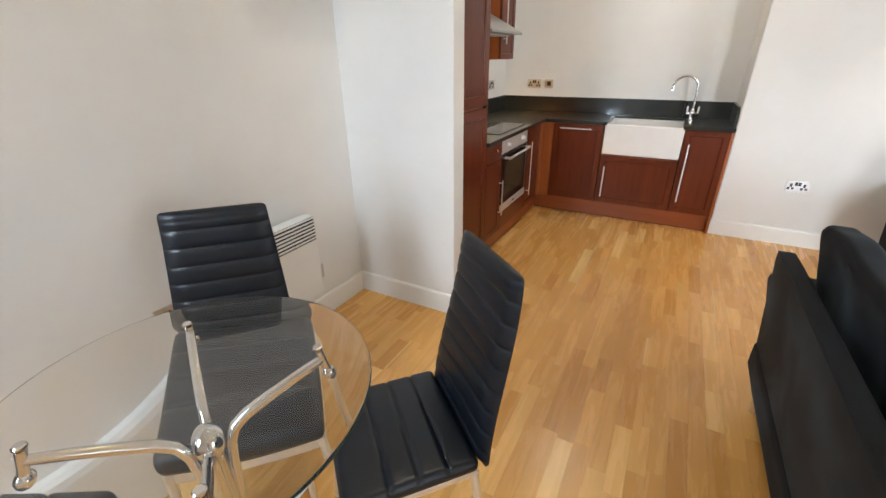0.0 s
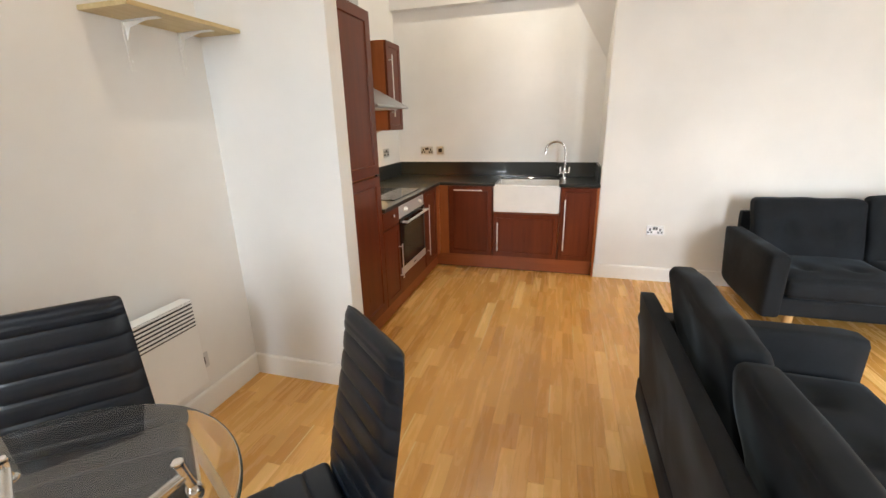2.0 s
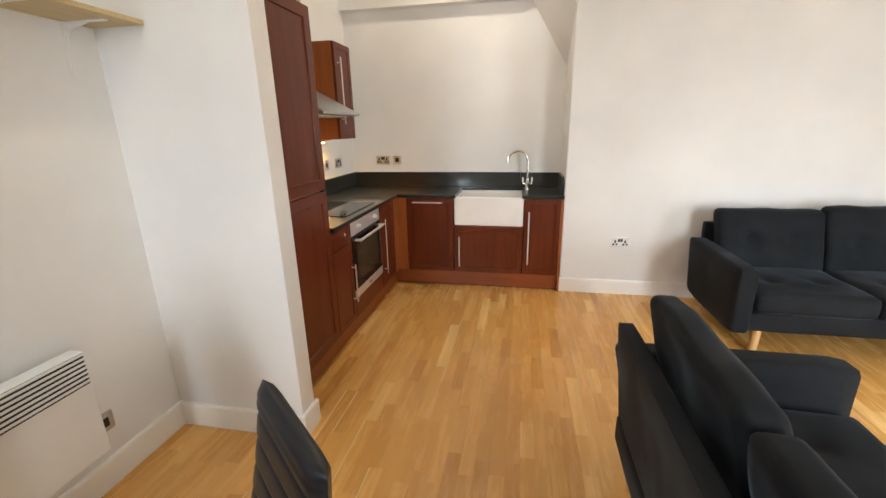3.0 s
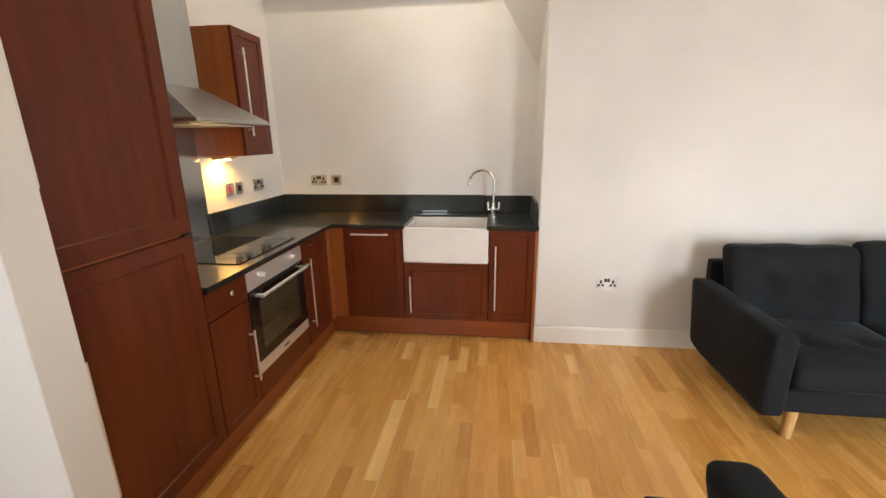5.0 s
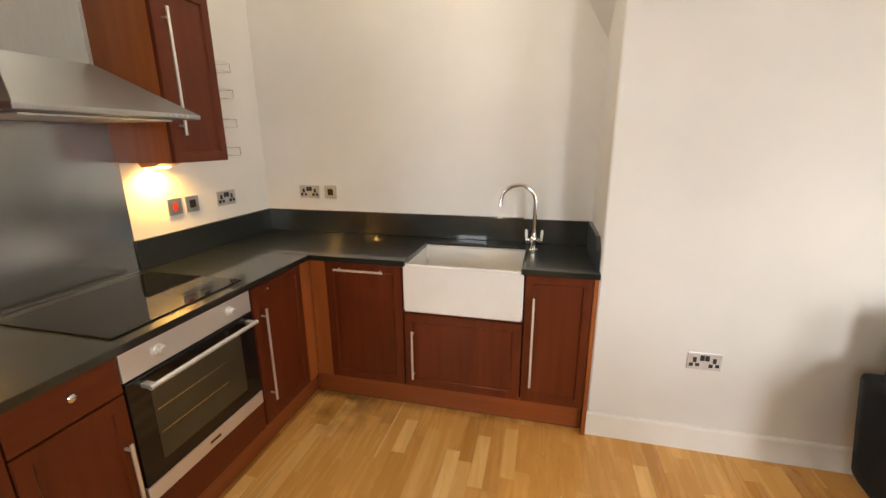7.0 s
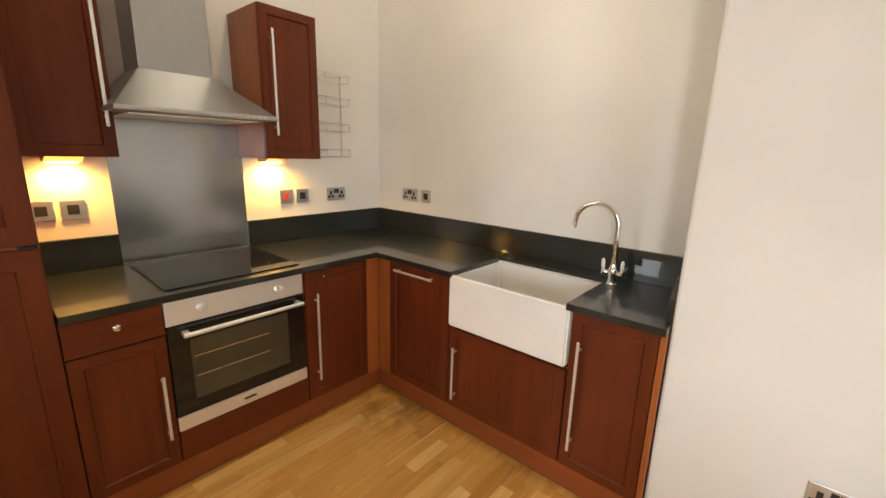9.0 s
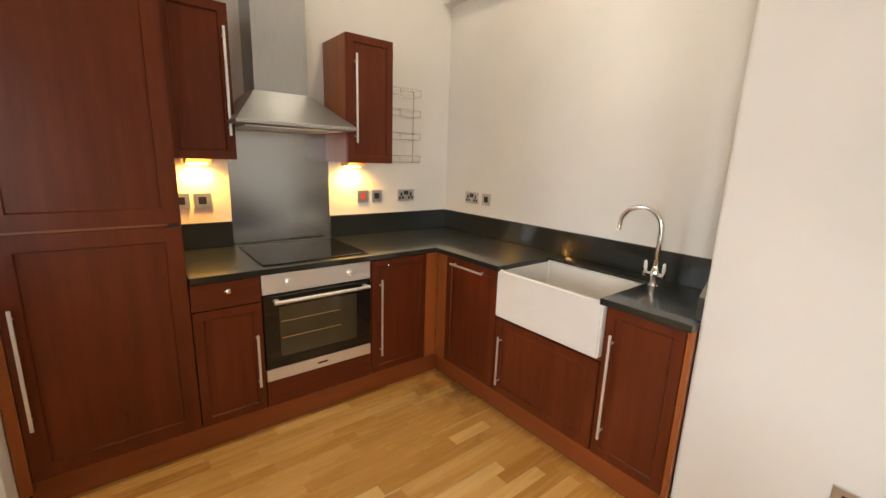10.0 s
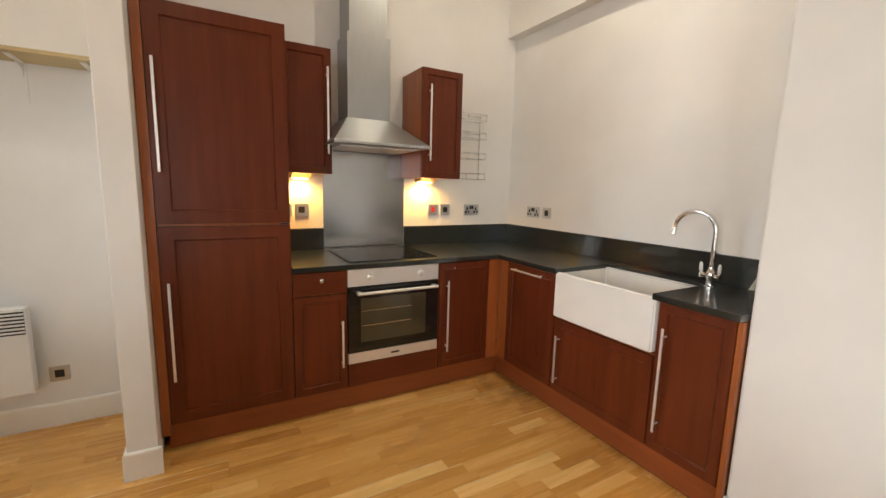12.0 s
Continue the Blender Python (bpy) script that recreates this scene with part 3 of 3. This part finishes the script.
def cooker_hood():
    u = thing("cooker_hood", pose(-1.564, 3.26, 0), "stainless steel chimney cooker hood above the hob", "cooker hood")
    part("rim", box((0, -0.309, 1.588), (0.522, 0.309, 1.606), 0.003), HOODSTEEL, u)
    bm = bmesh.new()
    low = [bm.verts.new(p) for p in ((0, -0.306, 1.606), (0.518, -0.306, 1.606), (0.518, 0.306, 1.606), (0, 0.306, 1.606))]
    top = [bm.verts.new(p) for p in ((0, -0.15, 1.78), (0.235, -0.15, 1.78), (0.235, 0.15, 1.78), (0, 0.15, 1.78))]
    for k in range(4):
        bm.faces.new((low[k], low[(k + 1) % 4], top[(k + 1) % 4], top[k]))
    bm.faces.new(low[::-1]), bm.faces.new(top)
    bmesh.ops.bevel(bm, geom=bm.edges[:], offset=0.002, segments=1, affect="EDGES")
    part("canopy", bm, HOODSTEEL, u)
    part("lower_duct", box((0.001, -0.144, 1.78), (0.228, 0.144, 2.3), 0.002), HOODSTEEL, u)
    part("upper_duct", box((0.001, -0.127, 2.301), (0.216, 0.127, CEIL - 0.001), 0.002), HOODSTEEL, u)
    f = part("grease_filter", box((0.05, -0.25, 1.58), (0.44, 0.25, 1.5855)), STEELX, u)
    for k in range(4):
        part("button", box((0.5215, 0.16 + 0.026 * k, 1.592), (0.5245, 0.173 + 0.026 * k, 1.603), 0.001), SATIN, u)


cooker_hood()


def wire_rack():
    u = thing("wire_rack", pose(-1.563, 3.93, 0), "chrome wire spice rack fixed to the wall", "wire rack")
    for k, z in enumerate((1.425, 1.585, 1.745, 1.885)):
        bm = bmesh.new()
        for zz in (z, z + 0.045):
            tube([(0.004, 0, zz), (0.1, 0, zz), (0.1, 0.356, zz), (0.004, 0.356, zz), (0.004, 0, zz)], 0.0022, bm, 6)
        for q in range(6):
            tube([(0.004, 0.03 + 0.06 * q, z), (0.1, 0.03 + 0.06 * q, z)], 0.0014, bm, 5)
        for q in range(3):
            tube([(0.1, 0.005 + 0.173 * q, z), (0.1, 0.005 + 0.173 * q, z + 0.045)], 0.0016, bm, 5)
        part("shelf", bm, CHROME, u)
    for y in (0.004, 0.352):
        part("side_wire", tube([(0.005, y, 1.42), (0.005, y, 1.935)], 0.0025, sides=6), CHROME, u)


wire_rack()


def mixer_tap():
    u = thing("mixer_tap", pose(0.27, 4.43, 0.901), "chrome gooseneck mixer tap with two white levers", "tap")
    part("base", lathe([(0.026, 0), (0.026, 0.006), (0.019, 0.012), (0.017, 0.04), (0.021, 0.048), (0.021, 0.075), (0.015, 0.085), (0.014, 0.1)]), CHROME, u, "", True)
    pts = [(0, 0, 0.09), (0, 0, 0.2), (0, 0, 0.27)] + [(-0.095 + 0.095 * math.cos(a), -0.012 * (1 - math.cos(a)), 0.27 + 0.095 * math.sin(a)) for a in [math.pi * k / 14 for k in range(1, 14)]] + [(-0.19, -0.024, 0.262), (-0.193, -0.025, 0.245)]
    part("spout", tube(pts, [0.0115] * (len(pts) - 2) + [0.0125, 0.0135], sides=16), CHROME, u, "", True)
    for s in (-1, 1):
        bm = tube([(s * 0.012, 0, 0.056), (s * 0.03, -0.004, 0.057), (s * 0.04, -0.006, 0.058), (s * 0.048, -0.007, 0.058)], [0.012, 0.011, 0.015, 0.014])
        lv = part("valve", bm, CHROME, u, "", True)
        part("lever", tube([(s * 0.04, -0.008, 0.066), (s * 0.041, -0.01, 0.074), (s * 0.042, -0.012, 0.084), (s * 0.043, -0.014, 0.112), (s * 0.043, -0.015, 0.12)], [0.006, 0.0055, 0.0085, 0.0075, 0.004]), CERAMIC, lv, "white ceramic lever", True)


mixer_tap()


def plate(m, label, w=0.146, kind="double"):
    """A satin metal accessory plate, its face towards local -y."""
    u = thing({"double": "wall_socket", "single": "switch_socket", "red": "cooker_switch", "spur": "fused_spur"}[kind], m, label, "socket")
    part("faceplate", box((-w / 2, -0.007, -0.043), (w / 2, -0.0005, 0.043), 0.0025), SATIN, u)

    def insert(x, z, a, b, mat=BLACKP, name="insert"):
        part(name, box((x - a, -0.0085, z - b), (x + a, -0.007, z + b), 0.0006), mat, u)
    if kind == "double":
        for s in (-1, 1):
            bm = box((s * 0.042 - 0.0075, -0.0083, -0.006), (s * 0.042 + 0.0075, -0.007, 0.02))
            box((s * 0.042 - 0.022, -0.0083, -0.028), (s * 0.042 - 0.005, -0.007, -0.01), 0, bm)
            box((s * 0.042 + 0.005, -0.0083, -0.026), (s * 0.042 + 0.022, -0.007, -0.01), 0, bm)
            part("pin_holes", bm, BLACKP, u)
            insert(s * 0.0105, 0.018, 0.0095, 0.014, name="rocker")
    elif kind == "red":
        insert(0, 0.0, 0.014, 0.02, REDP, "rocker")
    else:
        insert(0, 0.0, 0.02, 0.021)
    return u


ONX = lambda x, y, z: pose(x, y, z, 0, 0, 90)
plate(pose(1.091, WALL_R, 0.487), "satin double socket low on the white wall")
plate(pose(-1.232, WALL_B, 1.174), "satin double socket above the granite upstand")
plate(pose(-1.076, WALL_B, 1.174), "satin single outlet beside the double socket", 0.086, "single")
plate(ONX(WALL_K, 4.228, 1.176), "satin double socket above the worktop")
plate(ONX(WALL_K, 3.863, 1.176), "satin plate with a red cooker switch", 0.086, "red")
plate(ONX(WALL_K, 3.974, 1.176), "satin single outlet beside the cooker switch", 0.086, "single")
plate(ONX(WALL_K, 2.86, 1.178), "satin single outlet under the wall cabinet", 0.086, "single")
plate(ONX(WALL_K, 2.755, 1.178), "satin single outlet beside the fridge housing", 0.086, "single")
plate(ONX(WALL_L, 1.565, 0.295), "satin fused outlet beside the panel heater", 0.086, "spur")
plate(ONX(WALL_L, 0.74, 0.49), "satin single outlet behind the dining table", 0.086, "single")


def downlight(x, y):
    u = thing("ceiling_downlight", pose(x, y, CEIL), "small round white recessed ceiling downlight", "ceiling light", "ceiling downlights")
    part("trim_ring", lathe([(0.05, 0), (0.052, -0.006), (0.075, -0.004), (0.077, -0.0005)], sides=32), TRIM, u, "", True)
    part("lens", lathe([(0.046, -0.0035), (0.046, -0.0065)], sides=24), BULB, u, "lit warm lens")


for x, y, power in DOWNLIGHTS:
    downlight(x, y)


# ---- dining nook ----
def panel_heater():
    u = thing("panel_heater", pose(WALL_L + 0.115, 0.86, 0.245, 0, 0, 90), "white wall-mounted electric panel heater with top grille", "heater")
    W, H = 0.632, 0.455
    part("body", box((0, 0, 0), (W, 0.062, H), 0.006), WHITEP, u)
    part("bracket", box((0.12, 0.061, 0.1), (W - 0.12, 0.1145, H - 0.12)), STEELX, u)
    for k in range(7):
        z = H - 0.006 - 0.0185 * k
        part("louvre", box((0.006, -0.007, z - 0.0095), (W - 0.006, -0.0025, z), 0.0012), WHITEP, u)
    part("grille_back", box((0.006, -0.0012, H - 0.135), (W - 0.006, 0.001, H - 0.006)), BLACKP, u)


panel_heater()


def wall_shelf():
    u = thing("wall_shelf", pose(WALL_L, 1.387, 1.897), "pine wall shelf on white metal brackets", "shelf")
    part("board", box((0.001, 0, 0.001), (0.245, 0.556, 0.019), 0.002), PINE, u)
    for y in (0.173, 0.439):
        bm = box((0.0005, y - 0.012, -0.19), (0.004, y + 0.012, 0.0005))
        box((0.0005, y - 0.012, -0.0035), (0.19, y + 0.012, 0.0005), 0, bm)
        g = [[bm.verts.new((px, y + o, pz)) for px, pz in ((0.004, -0.004), (0.004, -0.075), (0.03, -0.026), (0.13, -0.004))] for o in (-0.0015, 0.0015)]
        bm.faces.new(g[0]), bm.faces.new(g[1][::-1])
        for k in range(4):
            bm.faces.new((g[0][k], g[0][(k + 1) % 4], g[1][(k + 1) % 4], g[1][k]))
        b = part("bracket", bm, TRIM, u, "white metal bracket")
        for z in (-0.047, -0.152):
            part("screw", lathe([(0.005, 0), (0.005, 0.002), (0.002, 0.003)], sides=8), STEELX, b, "", False, pose(0.004, y, z, 0, 90))


wall_shelf()


def glass_table():
    u = thing("dining_table", pose(-0.7, 0.402, 0), "round clear glass dining table on a chrome pedestal", "table")
    t = part("tabletop", lathe([(0.402, 0.742), (0.41, 0.744), (0.411, 0.746), (0.41, 0.75), (0.402, 0.752)], sides=96), TABLEGLASS, u, "clear tempered glass top with polished edge", True)
    t.visible_shadow = False
    bm = bmesh.new()
    rings = [[bm.verts.new((r * math.cos(2 * math.pi * q / 96), r * math.sin(2 * math.pi * q / 96), z)) for q in range(96)] for r, z in ((0.4112, 0.7445), (0.4122, 0.747), (0.4112, 0.7495))]
    for a, b in zip(rings, rings[1:]):
        for q in range(96):
            bm.faces.new((a[q], a[(q + 1) % 96], b[(q + 1) % 96], b[q]))
    part("glass_edge", bm, EDGE, t, "polished dark green edge", True)
    part("hub", lathe([(0.004, 0.586)] + [(0.033 * math.sin(a), 0.619 - 0.033 * math.cos(a)) for a in [math.pi * k / 12 for k in range(1, 12)]] + [(0.004, 0.652)]), CHROME, u, "chrome ball", True)
    part("column", tube([(0, 0, 0.06), (0, 0, 0.6)], 0.024, sides=20), CHROME, u, "", True)
    for k in range(4):
        a = radians(58 + 91 * k)
        c, s = math.cos(a), math.sin(a)
        pts = [(r * c, r * s, z) for r, z in ((0.02, 0.42), (0.028, 0.52), (0.033, 0.57), (0.041, 0.606), (0.058, 0.631), (0.088, 0.648), (0.15, 0.669), (0.22, 0.691), (0.288, 0.712))]
        st = part("arm", tube(pts, 0.011, sides=14), CHROME, u, "curved chrome arm", True)
        part("clamp", lathe([(0.012, 0.668), (0.01, 0.7), (0.011, 0.741), (0.011, 0.7415)], at=(0.292 * c, 0.292 * s, 0), sides=14), CHROME, st, "", True)
        part("clamp_ball", lathe([(0.003, 0.655)] + [(0.018 * math.sin(b), 0.672 - 0.018 * math.cos(b)) for b in [math.pi * q / 8 for q in range(1, 8)]] + [(0.003, 0.691)], at=(0.292 * c, 0.292 * s, 0), sides=14), CHROME, st, "", True)
        part("disc", lathe([(0.013, 0.7525), (0.013, 0.757), (0.01, 0.76)], at=(0.292 * c, 0.292 * s, 0), sides=16), CHROME, st, "", True)
        f = radians(13 + 91 * k)
        part("foot", tube([(0.015 * math.cos(f), 0.015 * math.sin(f), 0.16), (0.12 * math.cos(f), 0.12 * math.sin(f), 0.06), (0.3 * math.cos(f), 0.3 * math.sin(f), 0.014)], 0.013, sides=12), CHROME, u, "", True)


glass_table()


def dining_chair(m):
    """A high-backed padded chair; the seat's back edge lies on y = 0 and it looks towards -y."""
    u = thing("dining_chair", m, "black faux-leather high-backed dining chair with stitched bands", "chair", "chairs round the table")
    seat = pad((-0.196, -0.365, 0.422), (0.196, 0.0, 0.464), 0.02, 60, (0, 0, 0.012))
    for v in seat.verts:
        if v.co.z > 0.45:
            near = min(abs(v.co.y - q) for q in (-0.085, -0.165, -0.245))
            v.co.z -= 0.006 * max(0.0, 1 - near / 0.008)
    part("seat", seat, LEATHER, u, "", True)
    # the back, curved and leaning, pinched along stitched lines
    own = bmesh.new()
    rows, cols = 132, 12
    ring = []
    for r in range(rows + 1):
        q = r / rows
        z = 0.425 + 0.552 * q
        mid = 0.018 + 0.088 * (0.3 * q + 0.7 * q * q * (3 - 2 * q))
        half = 0.206 - 0.036 * q
        if q > 0.97:
            half -= 0.014 * (1 - math.sqrt(max(0.0, 1 - ((q - 0.97) / 0.03) ** 2)))
        th = 0.021 * (1.0 if q < 0.96 else math.sqrt(max(0.06, 1 - ((q - 0.96) / 0.04) ** 2)))
        if q < 0.07:
            half -= 0.02 * (1 - q / 0.07) ** 2
            th *= math.sqrt(max(0.12, 1 - (1 - q / 0.07) ** 2))
        near = abs((z - 0.48) / 0.062 - round((z - 0.48) / 0.062)) * 0.062
        front = th - (0.0035 * max(0.0, 1 - near / 0.006) - 0.002 * min(1, near / 0.02) if 0.43 < z < 0.94 else 0)
        line = []
        for c in range(cols + 1):
            x = -half + 2 * half * c / cols
            e = math.sqrt(max(0.0, 1 - (abs(x) / half) ** 8))
            line.append(own.verts.new((x, mid - front * e, z)))
        for c in range(cols, -1, -1):
            x = -half + 2 * half * c / cols
            e = math.sqrt(max(0.0, 1 - (abs(x) / half) ** 8))
            line.append(own.verts.new((x, mid + th * e + 0.0005, z)))
        ring.append(line)
    n = len(ring[0])
    for a, b in zip(ring, ring[1:]):
        for k in range(n):
            own.faces.new((a[k], a[(k + 1) % n], b[(k + 1) % n], b[k]))
    own.faces.new(ring[0][::-1]), own.faces.new(ring[-1])
    bk = part("backrest", own, LEATHER, u, "", True)
    fr = bmesh.new()
    for s in (-1, 1):
        box((s * 0.178 - 0.01, -0.35, 0.4), (s * 0.178 + 0.01, 0.0, 0.4215), 0.003, fr)
    for y in (-0.34, -0.02):
        box((-0.167, y - 0.01, 0.4), (0.167, y + 0.01, 0.4215), 0.003, fr)
    part("seat_frame", fr, STEELX, u, "satin metal frame")
    for sx in (-1, 1):
        part("leg", tube([(sx * 0.178, -0.335, 0.41), (sx * 0.19, -0.375, 0.0)], 0.0115, sides=12), STEELX, u, "satin metal leg", True)
        part("leg", tube([(sx * 0.178, -0.01, 0.41), (sx * 0.19, 0.03, 0.0)], 0.0115, sides=12), STEELX, u, "satin metal leg", True)
    return u


def facing(x, y, dx, dy):
    return pose(x, y, 0, 0, 0, math.degrees(math.atan2(dx, -dy)))


ch = dining_chair(facing(-0.268, 0.88, -0.65, -0.76))
copy_thing(ch, facing(-1.106, 0.774, 0.727, -0.687))
copy_thing(ch, facing(-1.11, -0.075, 0.735, 0.68))


# ---- sofas ----
def tufted(own, x0):
    """Two shallow button dimples pressed into the top of a seat cushion."""
    for v in own.verts:
        if v.co.z > 0.4:
            for bx in (0.2, 0.49):
                v.co.z -= 0.03 * math.exp(-((v.co.x - x0 - bx) ** 2 + (v.co.y - 0.28) ** 2) / 0.0035)
    return own


def sofa(m, label):
    """Two seats; width along x, the front on y = 0 towards -y."""
    u = thing("sofa", m, label, "sofa", "sofas")
    W, D = 1.66, 0.9
    part("base", pad((-W / 2 + 0.1, 0.03, 0.165), (W / 2 - 0.1, D - 0.06, 0.3), 0.02, 6), VELVET, u, "", True)
    for s in (-1, 1):
        a, b = sorted((s * W / 2, s * (W / 2 - 0.125)))
        own = pad((a, 0.0, 0.155), (b, D - 0.04, 0.6), 0.032, 12, (0.004, 0, 0.006))
        for v in own.verts:
            back = max(0.0, v.co.y - 0.4) / (D - 0.44)
            v.co.y -= 0.09 * back * (0.6 - v.co.z) / 0.43
            v.co.z += 0.04 * max(0.0, back - 0.6) * max(0.0, 0.4 - v.co.z) / 0.23
        part("arm", own, VELVET, u, "", True)
    own = pad((-W / 2 + 0.09, D - 0.15, 0.18), (W / 2 - 0.09, D - 0.08, 0.728), 0.016, 10)
    for v in own.verts:
        v.co.y += 0.1 * (v.co.z - 0.18)
    part("back_frame", own, VELVET, u, "", True)
    for k in range(2):
        x0 = -W / 2 + 0.137 + 0.694 * k
        part("seat_cushion", tufted(pad((x0, 0.012, 0.3), (x0 + 0.688, D - 0.22, 0.435), 0.035, 22, (0, 0, 0.02), 0.007, seed=3.0 * k), x0), VELVET, u, "", True)
        own = pad((x0 - 0.024 * (1 - k), D - 0.352, 0.41), (x0 + 0.688 + 0.024 * k, D - 0.232, 0.849 + 0.025 * k), 0.034, 24, (0, 0.016, 0.012), 0.014, seed=5.0 + 3 * k)
        for v in own.verts:
            for bx in (0.2, 0.49):
                d2 = (v.co.x - x0 - bx) ** 2 + (v.co.z - 0.64) ** 2
                if v.co.y < D - 0.31:
                    v.co.y += 0.05 * math.exp(-d2 / 0.0035)
            v.co.y += 0.27 * (v.co.z - 0.43)
        part("back_cushion", own, VELVET, u, "button-tufted back cushion", True)
    for sx in (-1, 1):
        for y in (0.08, D - 0.13):
            part("leg", tube([(sx * (W / 2 - 0.205), y, 0.175), (sx * (W / 2 - 0.2), y, 0.0)], [0.029, 0.024], sides=16), OAKLEG, u, "pale round wooden leg", True)
    return u


sofa(pose(2.412, 3.105, 0), "charcoal velvet two-seat sofa against the white wall")
sofa(pose(1.483, 1.25, 0, 0, 0, 90), "charcoal velvet two-seat sofa facing across the room")


# ---- floor strips ----
def strips():
    floor = bpy.data.objects["floor"]
    rng = random.Random(7)
    width, gap = 0.068, 0.0004
    lengths = (0.25, 0.34, 0.42, 0.5, 0.6)
    shared = {}
    for n in lengths:
        own = box((0, 0, -0.0065), (width - gap, n - gap, 0.0))
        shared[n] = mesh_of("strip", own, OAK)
    verts, faces = [], []

    def rest(x, y, n):
        k = len(verts)
        a, b = x + width - gap, y + n - gap
        verts.extend([(x, y, -0.0065), (a, y, -0.0065), (a, b, -0.0065), (x, b, -0.0065), (x, y, 0), (a, y, 0), (a, b, 0), (x, b, 0)])
        faces.extend([tuple(k + q for q in f) for f in ((4, 5, 6, 7), (0, 1, 5, 4), (1, 2, 6, 5), (2, 3, 7, 6), (3, 0, 4, 7))])
    count = 0
    x = WALL_L + 0.002
    while x < WALL_E - width:
        y = WALL_W + 0.002 - rng.uniform(0, 0.4)
        while y < WALL_B:
            n = rng.choice(lengths)
            top = WALL_B if x < JAMB else WALL_R
            y0 = max(y, WALL_W + 0.001)
            if y + n > top:
                if top - y0 > 0.004:
                    rest(x, y0, top - y0)
            elif y0 > y:
                rest(x, y0, y + n - y0)
            elif -0.95 < x < 0.75 and 1.1 < y < 3.9 and count < 300:
                ob = new("strip", shared[n])
                ob.parent = floor
                ob.location = (x, y, 0)
                count += 1
            else:
                rest(x, y, n)
            y += n
        x += width
    me = bpy.data.meshes.new("floor_strips")
    me.from_pydata(verts, [], faces)
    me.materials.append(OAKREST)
    ob = new("floor_strips", me)
    ob.parent = floor
    tagged(ob, kind="stuff")


strips()
